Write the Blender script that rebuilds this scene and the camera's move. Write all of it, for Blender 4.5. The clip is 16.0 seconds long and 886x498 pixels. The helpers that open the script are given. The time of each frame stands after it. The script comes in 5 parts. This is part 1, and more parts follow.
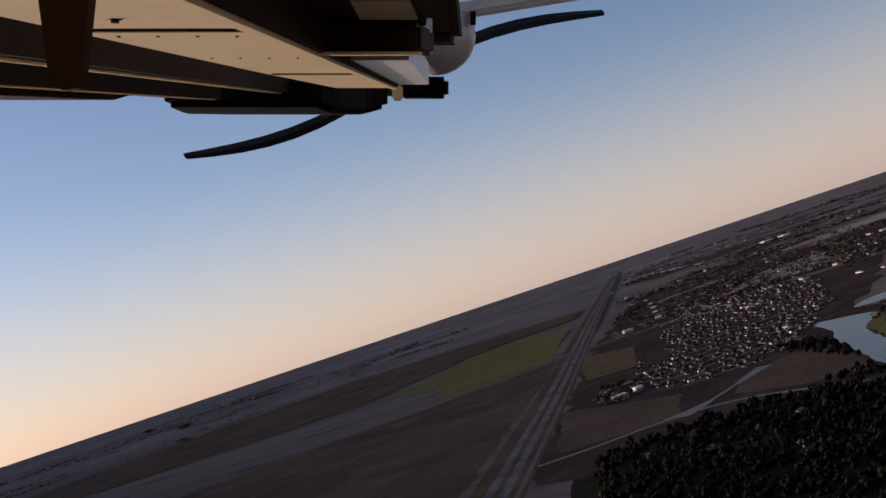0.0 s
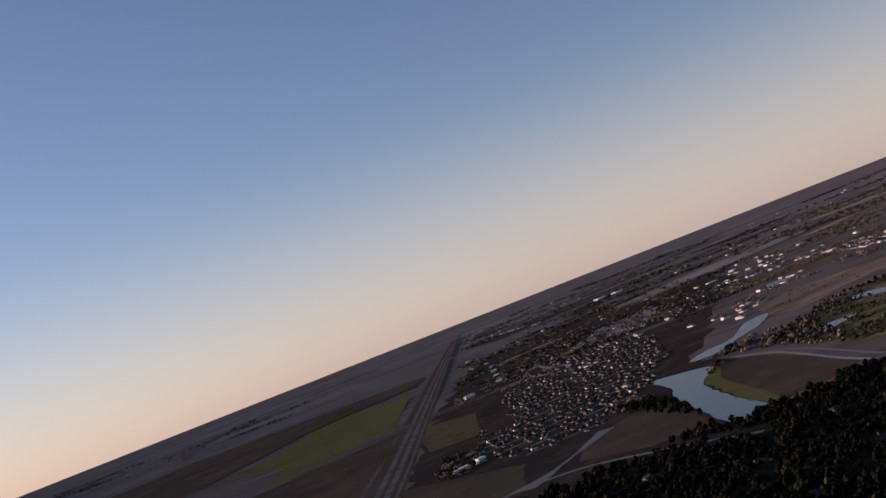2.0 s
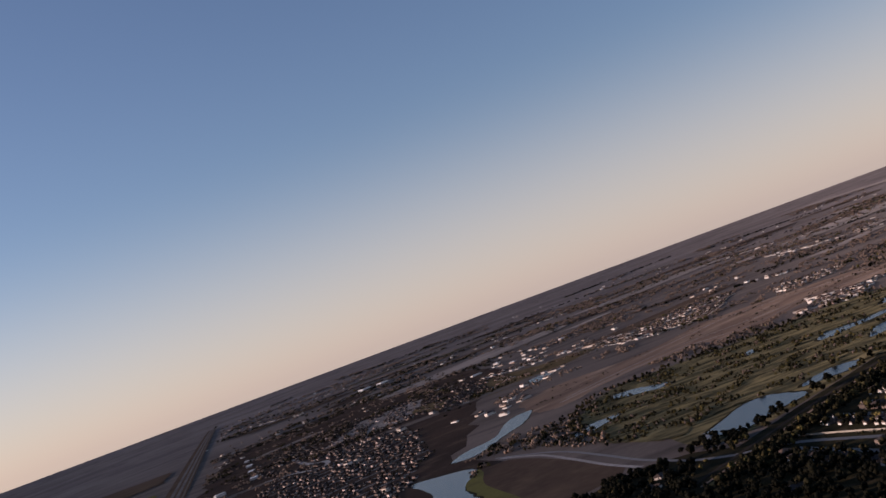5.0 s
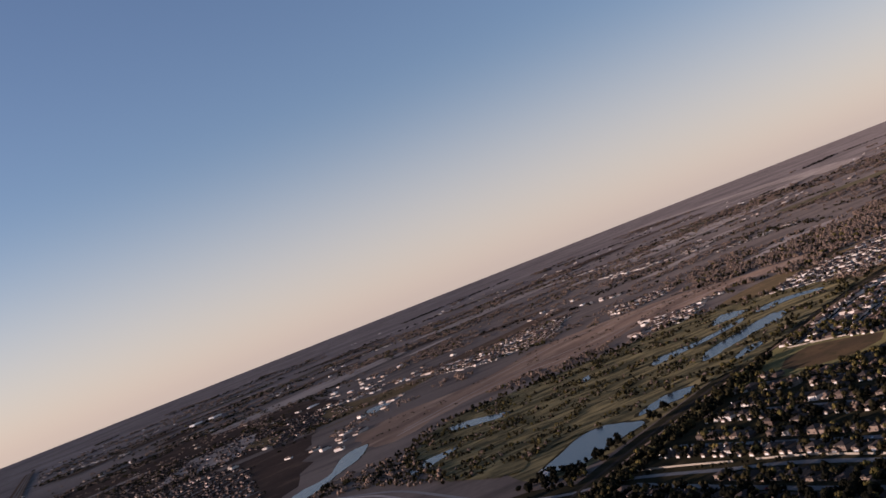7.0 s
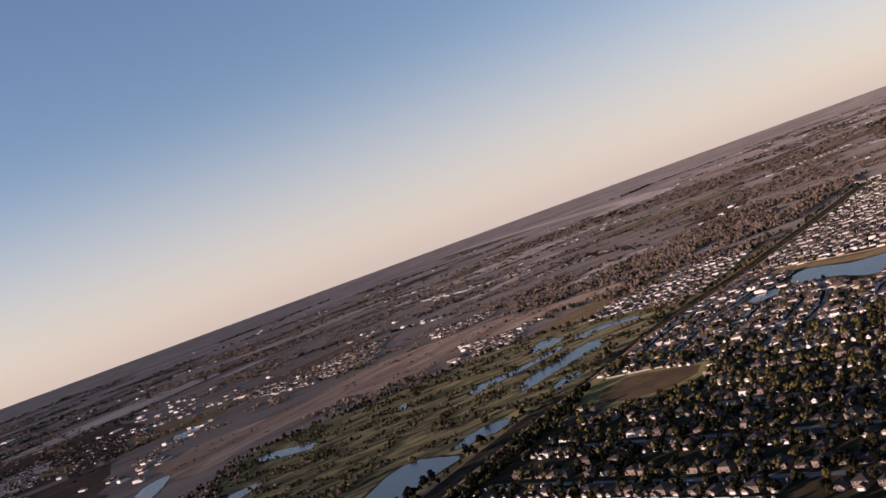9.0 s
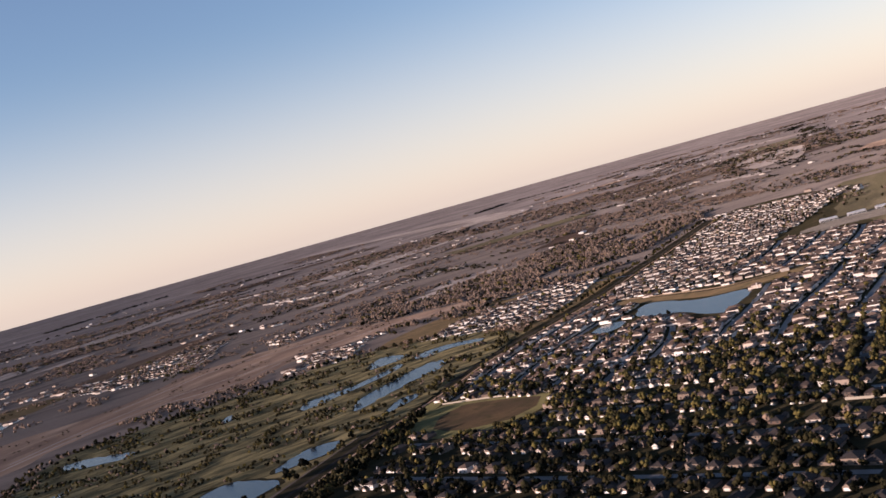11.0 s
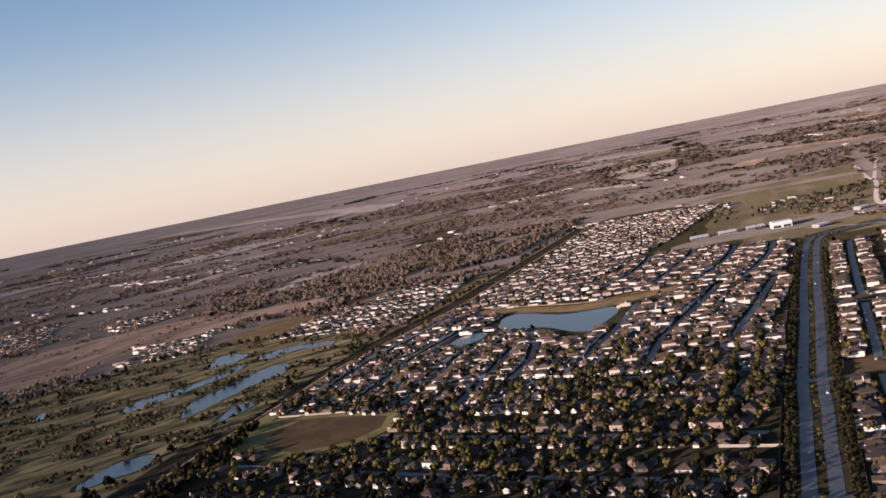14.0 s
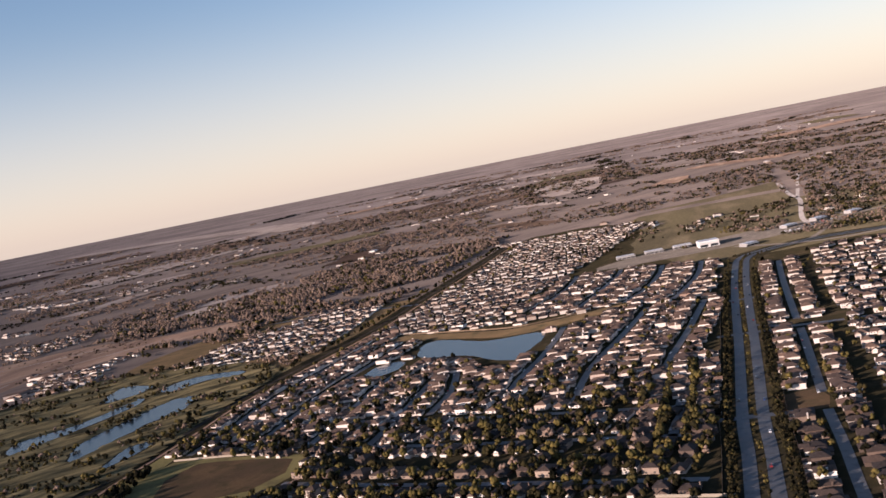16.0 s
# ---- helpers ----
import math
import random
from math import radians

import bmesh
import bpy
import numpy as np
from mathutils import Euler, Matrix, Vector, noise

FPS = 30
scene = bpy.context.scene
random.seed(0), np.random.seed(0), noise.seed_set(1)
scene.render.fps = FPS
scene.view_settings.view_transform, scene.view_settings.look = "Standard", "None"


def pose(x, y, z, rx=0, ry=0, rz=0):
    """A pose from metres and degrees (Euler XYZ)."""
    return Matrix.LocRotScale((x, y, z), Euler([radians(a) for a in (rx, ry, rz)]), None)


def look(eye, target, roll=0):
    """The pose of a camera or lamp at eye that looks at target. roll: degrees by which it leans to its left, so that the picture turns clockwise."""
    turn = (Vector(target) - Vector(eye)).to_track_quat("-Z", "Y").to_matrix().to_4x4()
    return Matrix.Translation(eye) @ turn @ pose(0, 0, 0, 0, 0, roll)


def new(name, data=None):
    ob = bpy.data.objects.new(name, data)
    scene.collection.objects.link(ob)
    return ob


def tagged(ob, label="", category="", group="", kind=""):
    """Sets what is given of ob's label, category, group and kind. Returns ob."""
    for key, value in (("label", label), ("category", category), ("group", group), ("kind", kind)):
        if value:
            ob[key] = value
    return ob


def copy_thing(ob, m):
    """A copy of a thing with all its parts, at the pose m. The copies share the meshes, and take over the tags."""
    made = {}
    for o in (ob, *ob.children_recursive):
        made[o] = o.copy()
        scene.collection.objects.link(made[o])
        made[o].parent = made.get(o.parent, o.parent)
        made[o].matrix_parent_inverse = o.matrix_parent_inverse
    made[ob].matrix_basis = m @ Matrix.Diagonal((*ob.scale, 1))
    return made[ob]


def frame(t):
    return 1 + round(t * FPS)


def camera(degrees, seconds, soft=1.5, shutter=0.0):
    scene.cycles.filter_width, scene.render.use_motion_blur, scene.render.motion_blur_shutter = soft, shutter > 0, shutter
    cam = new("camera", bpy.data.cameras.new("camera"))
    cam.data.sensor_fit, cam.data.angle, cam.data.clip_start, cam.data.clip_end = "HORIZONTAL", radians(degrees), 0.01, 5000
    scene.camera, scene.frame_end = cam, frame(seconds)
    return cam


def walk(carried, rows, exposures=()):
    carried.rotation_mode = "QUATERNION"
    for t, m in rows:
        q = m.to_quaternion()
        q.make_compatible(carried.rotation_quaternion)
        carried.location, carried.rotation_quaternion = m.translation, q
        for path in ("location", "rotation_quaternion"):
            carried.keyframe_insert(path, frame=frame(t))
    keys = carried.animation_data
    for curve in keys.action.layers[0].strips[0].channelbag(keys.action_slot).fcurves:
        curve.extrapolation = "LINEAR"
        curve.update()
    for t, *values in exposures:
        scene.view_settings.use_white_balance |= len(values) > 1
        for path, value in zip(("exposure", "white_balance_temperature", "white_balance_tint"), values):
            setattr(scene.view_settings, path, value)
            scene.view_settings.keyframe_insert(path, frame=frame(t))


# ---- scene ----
import collections
# Flight over suburbs in low sun: the camera hangs under a small aircraft in a right-hand turn.
SUN_AZ, SUN_EL = -58.0, 10.5        # degrees; azimuth clockwise from +y
cam = camera(46.1, 16.0, soft=1.6)
PATH = [
    (0.0, pose(0.00, 0.00, 201.00, 93.551, 18.451, 0.000)),
    (0.5, pose(4.04, 17.87, 201.69, 93.772, 19.924, -1.646)),
    (1.0, pose(8.57, 35.60, 202.46, 94.157, 20.870, -3.657)),
    (1.5, pose(14.04, 53.04, 203.33, 94.203, 21.023, -6.342)),
    (2.0, pose(20.24, 70.25, 204.34, 94.091, 21.348, -9.163)),
    (2.5, pose(26.84, 87.28, 205.42, 94.208, 21.642, -11.439)),
    (3.0, pose(33.85, 104.15, 206.30, 94.585, 21.386, -13.303)),
    (3.5, pose(41.46, 120.73, 207.06, 94.659, 20.776, -15.430)),
    (4.0, pose(49.62, 136.98, 207.86, 94.402, 20.194, -17.906)),
    (6.5, pose(101.49, 206.99, 213.69, 92.736, 21.294, -29.500)),
    (7.0, pose(113.95, 219.82, 214.32, 91.987, 21.383, -31.922)),
    (7.5, pose(126.44, 232.59, 214.96, 91.288, 21.571, -34.561)),
    (8.0, pose(139.39, 244.75, 215.40, 90.604, 21.458, -37.158)),
    (8.5, pose(152.67, 256.47, 215.41, 89.995, 21.036, -39.683)),
    (9.0, pose(166.59, 267.50, 215.19, 89.374, 20.039, -42.121)),
    (9.5, pose(180.68, 278.44, 214.90, 88.805, 18.916, -44.578)),
    (10.0, pose(194.95, 289.24, 214.60, 88.361, 17.742, -46.844)),
    (12.5, pose(271.58, 332.72, 213.32, 85.931, 12.027, -54.382)),
    (13.0, pose(287.90, 341.29, 213.05, 85.650, 11.265, -55.491)),
    (13.5, pose(304.51, 349.65, 212.72, 85.359, 11.654, -56.436)),
    (14.0, pose(321.57, 357.58, 212.36, 85.233, 11.166, -57.383)),
    (14.5, pose(338.74, 365.29, 211.96, 84.974, 10.616, -58.646)),
    (15.0, pose(356.34, 372.84, 211.61, 84.853, 11.152, -59.871)),
    (15.5, pose(374.14, 380.42, 211.20, 85.173, 11.382, -60.796)),
    (16.0, pose(391.92, 387.81, 210.73, 85.368, 11.135, -61.550)),
]
EXPOSURE = [(0.0, 0.0, 6600, 30), (4.0, 0.05, 6500, 29), (7.0, 0.18, 6500, 28), (10.0, 0.48, 6500, 27), (12.5, 0.74, 6600, 25), (13.5, 0.60, 6600, 25), (16.0, 0.62, 6600, 25)]   # seconds, stops, kelvin, tint
walk(cam, PATH, EXPOSURE)

# ---- sky and sun ----
world = bpy.data.worlds.new("sky")
scene.world = world
world.use_nodes = True
wt = world.node_tree
sky = wt.nodes.new("ShaderNodeTexSky")
sky.sky_type = "NISHITA"
sky.sun_disc = False
sky.sun_elevation, sky.sun_rotation = radians(SUN_EL), radians(SUN_AZ)
sky.altitude, sky.air_density, sky.dust_density, sky.ozone_density = 200, 1.0, 0.5, 2.5
wt.nodes["Background"].inputs["Strength"].default_value = 0.115
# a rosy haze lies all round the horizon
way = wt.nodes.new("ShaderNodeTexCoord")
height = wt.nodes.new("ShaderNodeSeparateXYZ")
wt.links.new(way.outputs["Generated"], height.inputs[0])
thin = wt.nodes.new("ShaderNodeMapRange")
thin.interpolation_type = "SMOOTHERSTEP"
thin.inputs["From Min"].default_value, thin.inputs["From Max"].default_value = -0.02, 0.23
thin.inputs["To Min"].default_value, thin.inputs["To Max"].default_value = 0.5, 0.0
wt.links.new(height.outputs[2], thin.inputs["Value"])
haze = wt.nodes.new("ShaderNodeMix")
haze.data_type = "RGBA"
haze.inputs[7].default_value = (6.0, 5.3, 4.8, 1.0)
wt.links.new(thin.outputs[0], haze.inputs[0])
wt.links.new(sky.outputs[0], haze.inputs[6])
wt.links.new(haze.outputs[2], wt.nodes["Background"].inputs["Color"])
lamp = bpy.data.lights.new("sun", "SUN")
lamp.energy, lamp.angle, lamp.color = 5.0, radians(0.5), (1.0, 0.855, 0.73)
sun = new("sun", lamp)
sun.matrix_world = look((0, 0, 900), (-900 * math.sin(radians(SUN_AZ)) * math.cos(radians(SUN_EL)), -900 * math.cos(radians(SUN_AZ)) * math.cos(radians(SUN_EL)), 900 - 900 * math.sin(radians(SUN_EL))))


# ---- materials ----
def material(name, rough=0.9, metal=0.0):
    m = bpy.data.materials.new(name)
    m.use_nodes = True
    b = m.node_tree.nodes["Principled BSDF"]
    b.inputs["Roughness"].default_value, b.inputs["Metallic"].default_value = rough, metal
    b.inputs["Specular IOR Level"].default_value = 0.25
    return m, m.node_tree, b


def node(nt, kind, **values):
    n = nt.nodes.new("ShaderNode" + kind)
    for k, v in values.items():
        n.inputs[k].default_value = v
    return n


def coords(nt, source):
    """Where the texture is read: "plan" is metres in plan, kept in the UV map; else an output of Texture Coordinate."""
    t = nt.nodes.new("ShaderNodeTexCoord")
    if source == "plan":
        s = nt.nodes.new("ShaderNodeVectorMath")
        s.operation = "SCALE"
        s.inputs["Scale"].default_value = 1000.0
        nt.links.new(t.outputs["UV"], s.inputs[0])
        return s.outputs[0]
    return t.outputs[source]


def mixed(nt, fac, a, b, blend="MIX"):
    n = nt.nodes.new("ShaderNodeMix")
    n.data_type, n.blend_type = "RGBA", blend
    for socket, value in ((n.inputs[0], fac), (n.inputs[6], a), (n.inputs[7], b)):
        if isinstance(value, bpy.types.NodeSocket):
            nt.links.new(value, socket)
        elif isinstance(value, (int, float)):
            socket.default_value = value
        else:
            socket.default_value = (*value, 1.0)
    return n.outputs[2]


def noise_fac(nt, at, scale, detail=4.0, low=0.4, high=0.6, rough=0.55):
    n = node(nt, "TexNoise", Scale=scale, Detail=detail, Roughness=rough)
    nt.links.new(at, n.inputs["Vector"])
    r = node(nt, "MapRange")
    r.inputs["From Min"].default_value, r.inputs["From Max"].default_value = low, high
    nt.links.new(n.outputs["Fac"], r.inputs["Value"])
    return r.outputs[0]


def land(name, colours, coarse=0.004, fine=0.05, rough=1.0, stretch=None, paved=False, rolling=False):
    """Soil and grass: three colours mixed at two sizes, plus fine grain."""
    m, nt, b = material(name, rough)
    b.inputs["Specular IOR Level"].default_value, b.inputs["Diffuse Roughness"].default_value = (0.15, 0.0) if paved else (0.0, 1.0)
    at = coords(nt, "plan")
    if stretch is not None:      # strips of colour that run one way
        lay = nt.nodes.new("ShaderNodeMapping")
        lay.vector_type = "TEXTURE"
        lay.inputs["Rotation"].default_value = (0, 0, radians(stretch))
        lay.inputs["Scale"].default_value = (4.0, 1.0, 1.0)
        nt.links.new(at, lay.inputs["Vector"])
        at = lay.outputs[0]
    c = mixed(nt, noise_fac(nt, at, coarse, 5.0), colours[0], colours[1])
    c = mixed(nt, noise_fac(nt, at, fine, 4.0, 0.5, 0.68), c, colours[2])
    g = noise_fac(nt, at, fine * 9, 3.0, 0.25, 0.8)
    c = mixed(nt, 0.35, c, mixed(nt, g, (0.25, 0.25, 0.25), (1.0, 1.0, 1.0)), "MULTIPLY")
    nt.links.new(c, b.inputs["Base Color"])
    # the sheet rises far off; its normals are forced up so it shades as level
    if not rolling:
        up = node(nt, "CombineXYZ", Z=1.0)
        nt.links.new(up.outputs[0], b.inputs["Normal"])
    return m


def varied(name, colours, rough=0.85, source="Random Per Island", grain=0.25, grain_scale=0.4, spec=0.25):
    """A surface whose colour differs from piece to piece, with a little grain."""
    m, nt, b = material(name, rough)
    b.inputs["Specular IOR Level"].default_value = spec
    if source == "Random Per Island":
        r = nt.nodes.new("ShaderNodeNewGeometry").outputs["Random Per Island"]
    else:
        r = nt.nodes.new("ShaderNodeObjectInfo").outputs["Random"]
    ramp = nt.nodes.new("ShaderNodeValToRGB")
    while len(ramp.color_ramp.elements) < len(colours):
        ramp.color_ramp.elements.new(0.5)
    for i, c in enumerate(colours):
        ramp.color_ramp.elements[i].position = i / max(1, len(colours) - 1)
        ramp.color_ramp.elements[i].color = (*c, 1.0)
    nt.links.new(r, ramp.inputs["Fac"])
    at = coords(nt, "Object")
    g = noise_fac(nt, at, grain_scale, 4.0, 0.3, 0.7)
    c = mixed(nt, grain, ramp.outputs["Color"], mixed(nt, g, (0.3, 0.3, 0.3), (1.0, 1.0, 1.0)), "MULTIPLY")
    nt.links.new(c, b.inputs["Base Color"])
    return m


def hazed_land(name):
    """Dry grass and bare soil near by; farther out haze is painted in: tones blend to paler grey with distance, in
    ragged drifts.
    """
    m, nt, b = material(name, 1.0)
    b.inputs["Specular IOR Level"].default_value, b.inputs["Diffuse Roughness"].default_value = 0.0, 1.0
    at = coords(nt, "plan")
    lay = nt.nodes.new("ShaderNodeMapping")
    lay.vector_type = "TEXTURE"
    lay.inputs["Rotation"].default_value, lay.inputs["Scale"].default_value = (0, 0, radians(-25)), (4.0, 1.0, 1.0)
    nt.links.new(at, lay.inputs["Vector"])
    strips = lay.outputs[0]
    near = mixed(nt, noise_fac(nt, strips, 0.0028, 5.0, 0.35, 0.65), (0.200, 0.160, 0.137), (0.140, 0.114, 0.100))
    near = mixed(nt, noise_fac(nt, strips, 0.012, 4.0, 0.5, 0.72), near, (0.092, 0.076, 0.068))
    # far tones carry the haze: paler and greyer, blended in by distance
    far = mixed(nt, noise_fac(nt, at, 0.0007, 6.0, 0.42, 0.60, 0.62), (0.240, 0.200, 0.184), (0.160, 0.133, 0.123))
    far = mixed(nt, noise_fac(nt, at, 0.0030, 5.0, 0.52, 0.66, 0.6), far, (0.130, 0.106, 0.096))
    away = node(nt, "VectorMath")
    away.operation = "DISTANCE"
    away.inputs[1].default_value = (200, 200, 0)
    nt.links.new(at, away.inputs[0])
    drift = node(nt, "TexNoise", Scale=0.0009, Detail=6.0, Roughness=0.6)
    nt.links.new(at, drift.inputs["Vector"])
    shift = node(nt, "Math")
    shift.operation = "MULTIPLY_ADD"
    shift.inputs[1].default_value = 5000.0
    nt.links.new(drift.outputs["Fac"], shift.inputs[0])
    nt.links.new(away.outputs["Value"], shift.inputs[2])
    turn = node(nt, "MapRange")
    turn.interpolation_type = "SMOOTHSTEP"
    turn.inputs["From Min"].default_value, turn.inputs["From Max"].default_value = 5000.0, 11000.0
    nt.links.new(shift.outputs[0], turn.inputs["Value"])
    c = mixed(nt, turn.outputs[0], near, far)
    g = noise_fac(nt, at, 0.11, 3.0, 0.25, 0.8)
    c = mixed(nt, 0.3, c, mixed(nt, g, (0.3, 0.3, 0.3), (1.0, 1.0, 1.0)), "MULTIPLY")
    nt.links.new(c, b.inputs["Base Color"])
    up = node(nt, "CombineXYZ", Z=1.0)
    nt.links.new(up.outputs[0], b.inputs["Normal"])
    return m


HAZED_LAND = hazed_land("dry_hazed_land")
# lawn colour kept near black: the shade between houses is painted in
YARD = land("shade_dark_yard_grass", [(0.042, 0.036, 0.020), (0.030, 0.027, 0.017), (0.062, 0.048, 0.030)], 0.01, 0.06)
PASTURE = land("olive_pasture", [(0.200, 0.170, 0.075), (0.150, 0.132, 0.062), (0.105, 0.088, 0.048)], 0.006, 0.03)
# gold strips, plus dark streaks painting long shadows along the sun's direction
FAIRWAY = land("shadow_streaked_fairway", [(0.250, 0.200, 0.102), (0.088, 0.078, 0.045), (0.036, 0.033, 0.022)], 0.050, 0.085, stretch=-25, rolling=True)
OLIVE_FIELD = land("dull_olive_grass", [(0.125, 0.105, 0.062), (0.090, 0.076, 0.048), (0.155, 0.125, 0.080)], 0.004, 0.02, stretch=15)
PALE_GRASS = land("pale_dry_grass", [(0.37, 0.31, 0.27), (0.29, 0.24, 0.21), (0.22, 0.18, 0.155)], 0.003, 0.012, stretch=10)
CROP = land("green_crop", [(0.185, 0.166, 0.060), (0.160, 0.145, 0.055), (0.135, 0.120, 0.050)], 0.004, 0.02)
STUBBLE = land("dry_grass_strip", [(0.300, 0.200, 0.144), (0.185, 0.127, 0.097), (0.36, 0.256, 0.188)], 0.010, 0.022, stretch=12)
DRYGRASS = land("dry_mown_grass", [(0.190, 0.130, 0.072), (0.140, 0.100, 0.056), (0.100, 0.082, 0.046)], 0.02, 0.05)
BROWN_GRASS = land("brown_rough_grass", [(0.112, 0.074, 0.043), (0.080, 0.056, 0.036), (0.066, 0.052, 0.031)], 0.02, 0.05)
PLOUGH = land("ploughed_soil", [(0.128, 0.086, 0.062), (0.095, 0.066, 0.050), (0.150, 0.104, 0.072)], 0.003, 0.008)
# near-black floor tone, with the shade under trees put into the colour
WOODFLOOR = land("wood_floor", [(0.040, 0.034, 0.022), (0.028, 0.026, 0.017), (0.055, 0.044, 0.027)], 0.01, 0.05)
CONCRETE = land("road_concrete", [(0.140, 0.142, 0.146), (0.118, 0.120, 0.124), (0.095, 0.096, 0.098)], 0.02, 0.15, rough=0.6, paved=True)
STREET = land("street_concrete", [(0.175, 0.168, 0.162), (0.145, 0.140, 0.137), (0.12, 0.116, 0.112)], 0.02, 0.15, rough=0.6, paved=True)
PALE_ROAD = land("pale_concrete", [(0.42, 0.38, 0.35), (0.34, 0.31, 0.285), (0.27, 0.245, 0.225)], 0.02, 0.15)
FREEWAY_MIX = land("worn_freeway_concrete", [(0.190, 0.168, 0.155), (0.120, 0.106, 0.098), (0.24, 0.212, 0.195)], 0.014, 0.06)
DARK_SOIL = land("dark_soil", [(0.078, 0.054, 0.043), (0.054, 0.040, 0.034), (0.105, 0.073, 0.055)], 0.004, 0.015)
BALLAST = land("rail_ballast", [(0.055, 0.045, 0.038), (0.040, 0.034, 0.030), (0.07, 0.058, 0.048)], 0.02, 0.12)
BROWN_ROAD = land("weathered_road", [(0.175, 0.150, 0.125), (0.135, 0.118, 0.100), (0.21, 0.18, 0.155)], 0.02, 0.10)

WATER, _nt, _b = material("pond_water", 0.22)
_b.inputs["Base Color"].default_value = (0.012, 0.018, 0.022, 1)
_b.inputs["Specular IOR Level"].default_value = 0.42
_w = node(_nt, "TexNoise", Scale=0.35, Detail=3.0)
_nt.links.new(coords(_nt, "Object"), _w.inputs["Vector"])
_bump = node(_nt, "Bump", Strength=0.3, Distance=0.25)
_nt.links.new(_w.outputs["Fac"], _bump.inputs["Height"])
_nt.links.new(_bump.outputs[0], _b.inputs["Normal"])

LEAF = [varied("leaves_gold_green", [(0.122, 0.097, 0.031), (0.068, 0.056, 0.021), (0.158, 0.118, 0.038)], 0.9, grain=0.4, grain_scale=0.9, spec=0.05),
        varied("leaves_olive", [(0.036, 0.030, 0.013), (0.020, 0.018, 0.009), (0.055, 0.043, 0.018)], 0.9, grain=0.4, grain_scale=0.9, spec=0.05),
        varied("leaves_rust", [(0.245, 0.172, 0.130), (0.165, 0.122, 0.098), (0.310, 0.208, 0.148)], 0.9, grain=0.4, grain_scale=0.9, spec=0.05),
        # near-black leaves: the shade of backlit crowns is put into the colour
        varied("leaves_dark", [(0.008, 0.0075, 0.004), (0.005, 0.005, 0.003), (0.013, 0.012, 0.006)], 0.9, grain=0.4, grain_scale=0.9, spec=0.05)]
BARK = varied("bark", [(0.09, 0.07, 0.05), (0.06, 0.05, 0.04)], 0.95, "Object")
ROOF = varied("roof_shingles", [(0.185, 0.118, 0.088), (0.098, 0.070, 0.058), (0.235, 0.150, 0.108), (0.066, 0.052, 0.047), (0.140, 0.096, 0.076)], 0.9, grain=0.5, grain_scale=0.6, spec=0.1)
WALL = varied("house_walls", [(0.30, 0.20, 0.15), (0.52, 0.42, 0.34), (0.76, 0.69, 0.62), (0.72, 0.66, 0.58), (0.36, 0.27, 0.21), (0.66, 0.58, 0.50), (0.80, 0.75, 0.69)], 0.85, grain=0.2, spec=0.2)
MID_WALL = varied("brick_and_render_walls", [(0.46, 0.35, 0.28), (0.76, 0.68, 0.60), (0.62, 0.51, 0.43), (0.82, 0.76, 0.69), (0.50, 0.39, 0.31), (0.78, 0.70, 0.62), (0.82, 0.76, 0.70)], 0.85, grain=0.2, spec=0.2)
# roof and wall tones lowered to paint in the leafy streets' shade
DIM_ROOF = varied("dark_roof_shingles", [(0.060, 0.048, 0.044), (0.096, 0.068, 0.054), (0.044, 0.038, 0.037), (0.135, 0.092, 0.070)], 0.9, grain=0.5, grain_scale=0.6, spec=0.1)
DIM_WALL = varied("shade_dark_brick_walls", [(0.12, 0.078, 0.058), (0.095, 0.07, 0.056), (0.155, 0.108, 0.085), (0.23, 0.17, 0.13), (0.36, 0.28, 0.22), (0.78, 0.74, 0.68)], 0.85, grain=0.25, spec=0.2)
TOWN_ROOF = varied("slate_dark_shingles", [(0.022, 0.019, 0.021), (0.034, 0.027, 0.026), (0.018, 0.016, 0.018), (0.045, 0.034, 0.031)], 0.9, grain=0.5, grain_scale=0.6, spec=0.1)
# one bright pink tone paints sunlit fronts, the dark ones shaded walls
TOWN_WALL = varied("lit_and_shaded_town_walls", [(0.10, 0.07, 0.06), (0.13, 0.09, 0.075), (0.09, 0.07, 0.065), (0.16, 0.11, 0.09), (0.14, 0.10, 0.08), (0.14, 0.10, 0.08), (0.85, 0.66, 0.57)], 0.85, grain=0.2, spec=0.2)
METALROOF = varied("pale_metal_roof", [(0.62, 0.62, 0.62), (0.75, 0.74, 0.72)], 0.5, grain=0.2)
BLUEROOF = varied("grey_metal_roof", [(0.17, 0.19, 0.215), (0.20, 0.22, 0.24)], 0.5, "Object", grain=0.3)
PALE = varied("pale_fence", [(0.32, 0.27, 0.21), (0.39, 0.33, 0.26)], 0.9, grain=0.3)


# ---- the lie of the land ----
def eye_for(az):
    """The stretch of the flight from which the land in that direction is looked at."""
    a = math.degrees(az)
    return np.array([np.interp(a, (-180, -120, 0, 30, 45, 60, 80, 120, 180), (200, 0, 22, 125, 190, 330, 390, 390, 200)),
                     np.interp(a, (-180, -120, 0, 30, 45, 60, 80, 120, 180), (200, 0, 75, 240, 290, 360, 390, 390, 200))])


NEAR, RIM, EYE = 2600.0, 4550.0, 209.0


def lie(x, y, z=0.0):
    """The land is level out to 2.6 km; past that it is drawn in and lifted, as a bowl whose far rim stands at the horizon. Returns the place and how much things shrink there."""
    e = eye_for(math.atan2(x - 200, y - 200))
    dx, dy = x - e[0], y - e[1]
    d = math.hypot(dx, dy)
    if d <= NEAR:
        return (x, y, z), 1.0
    s = (NEAR + (RIM - NEAR) * (1 - NEAR / d)) / d
    return (e[0] + dx * s, e[1] + dy * s, EYE * (1 - s) + z * s), s


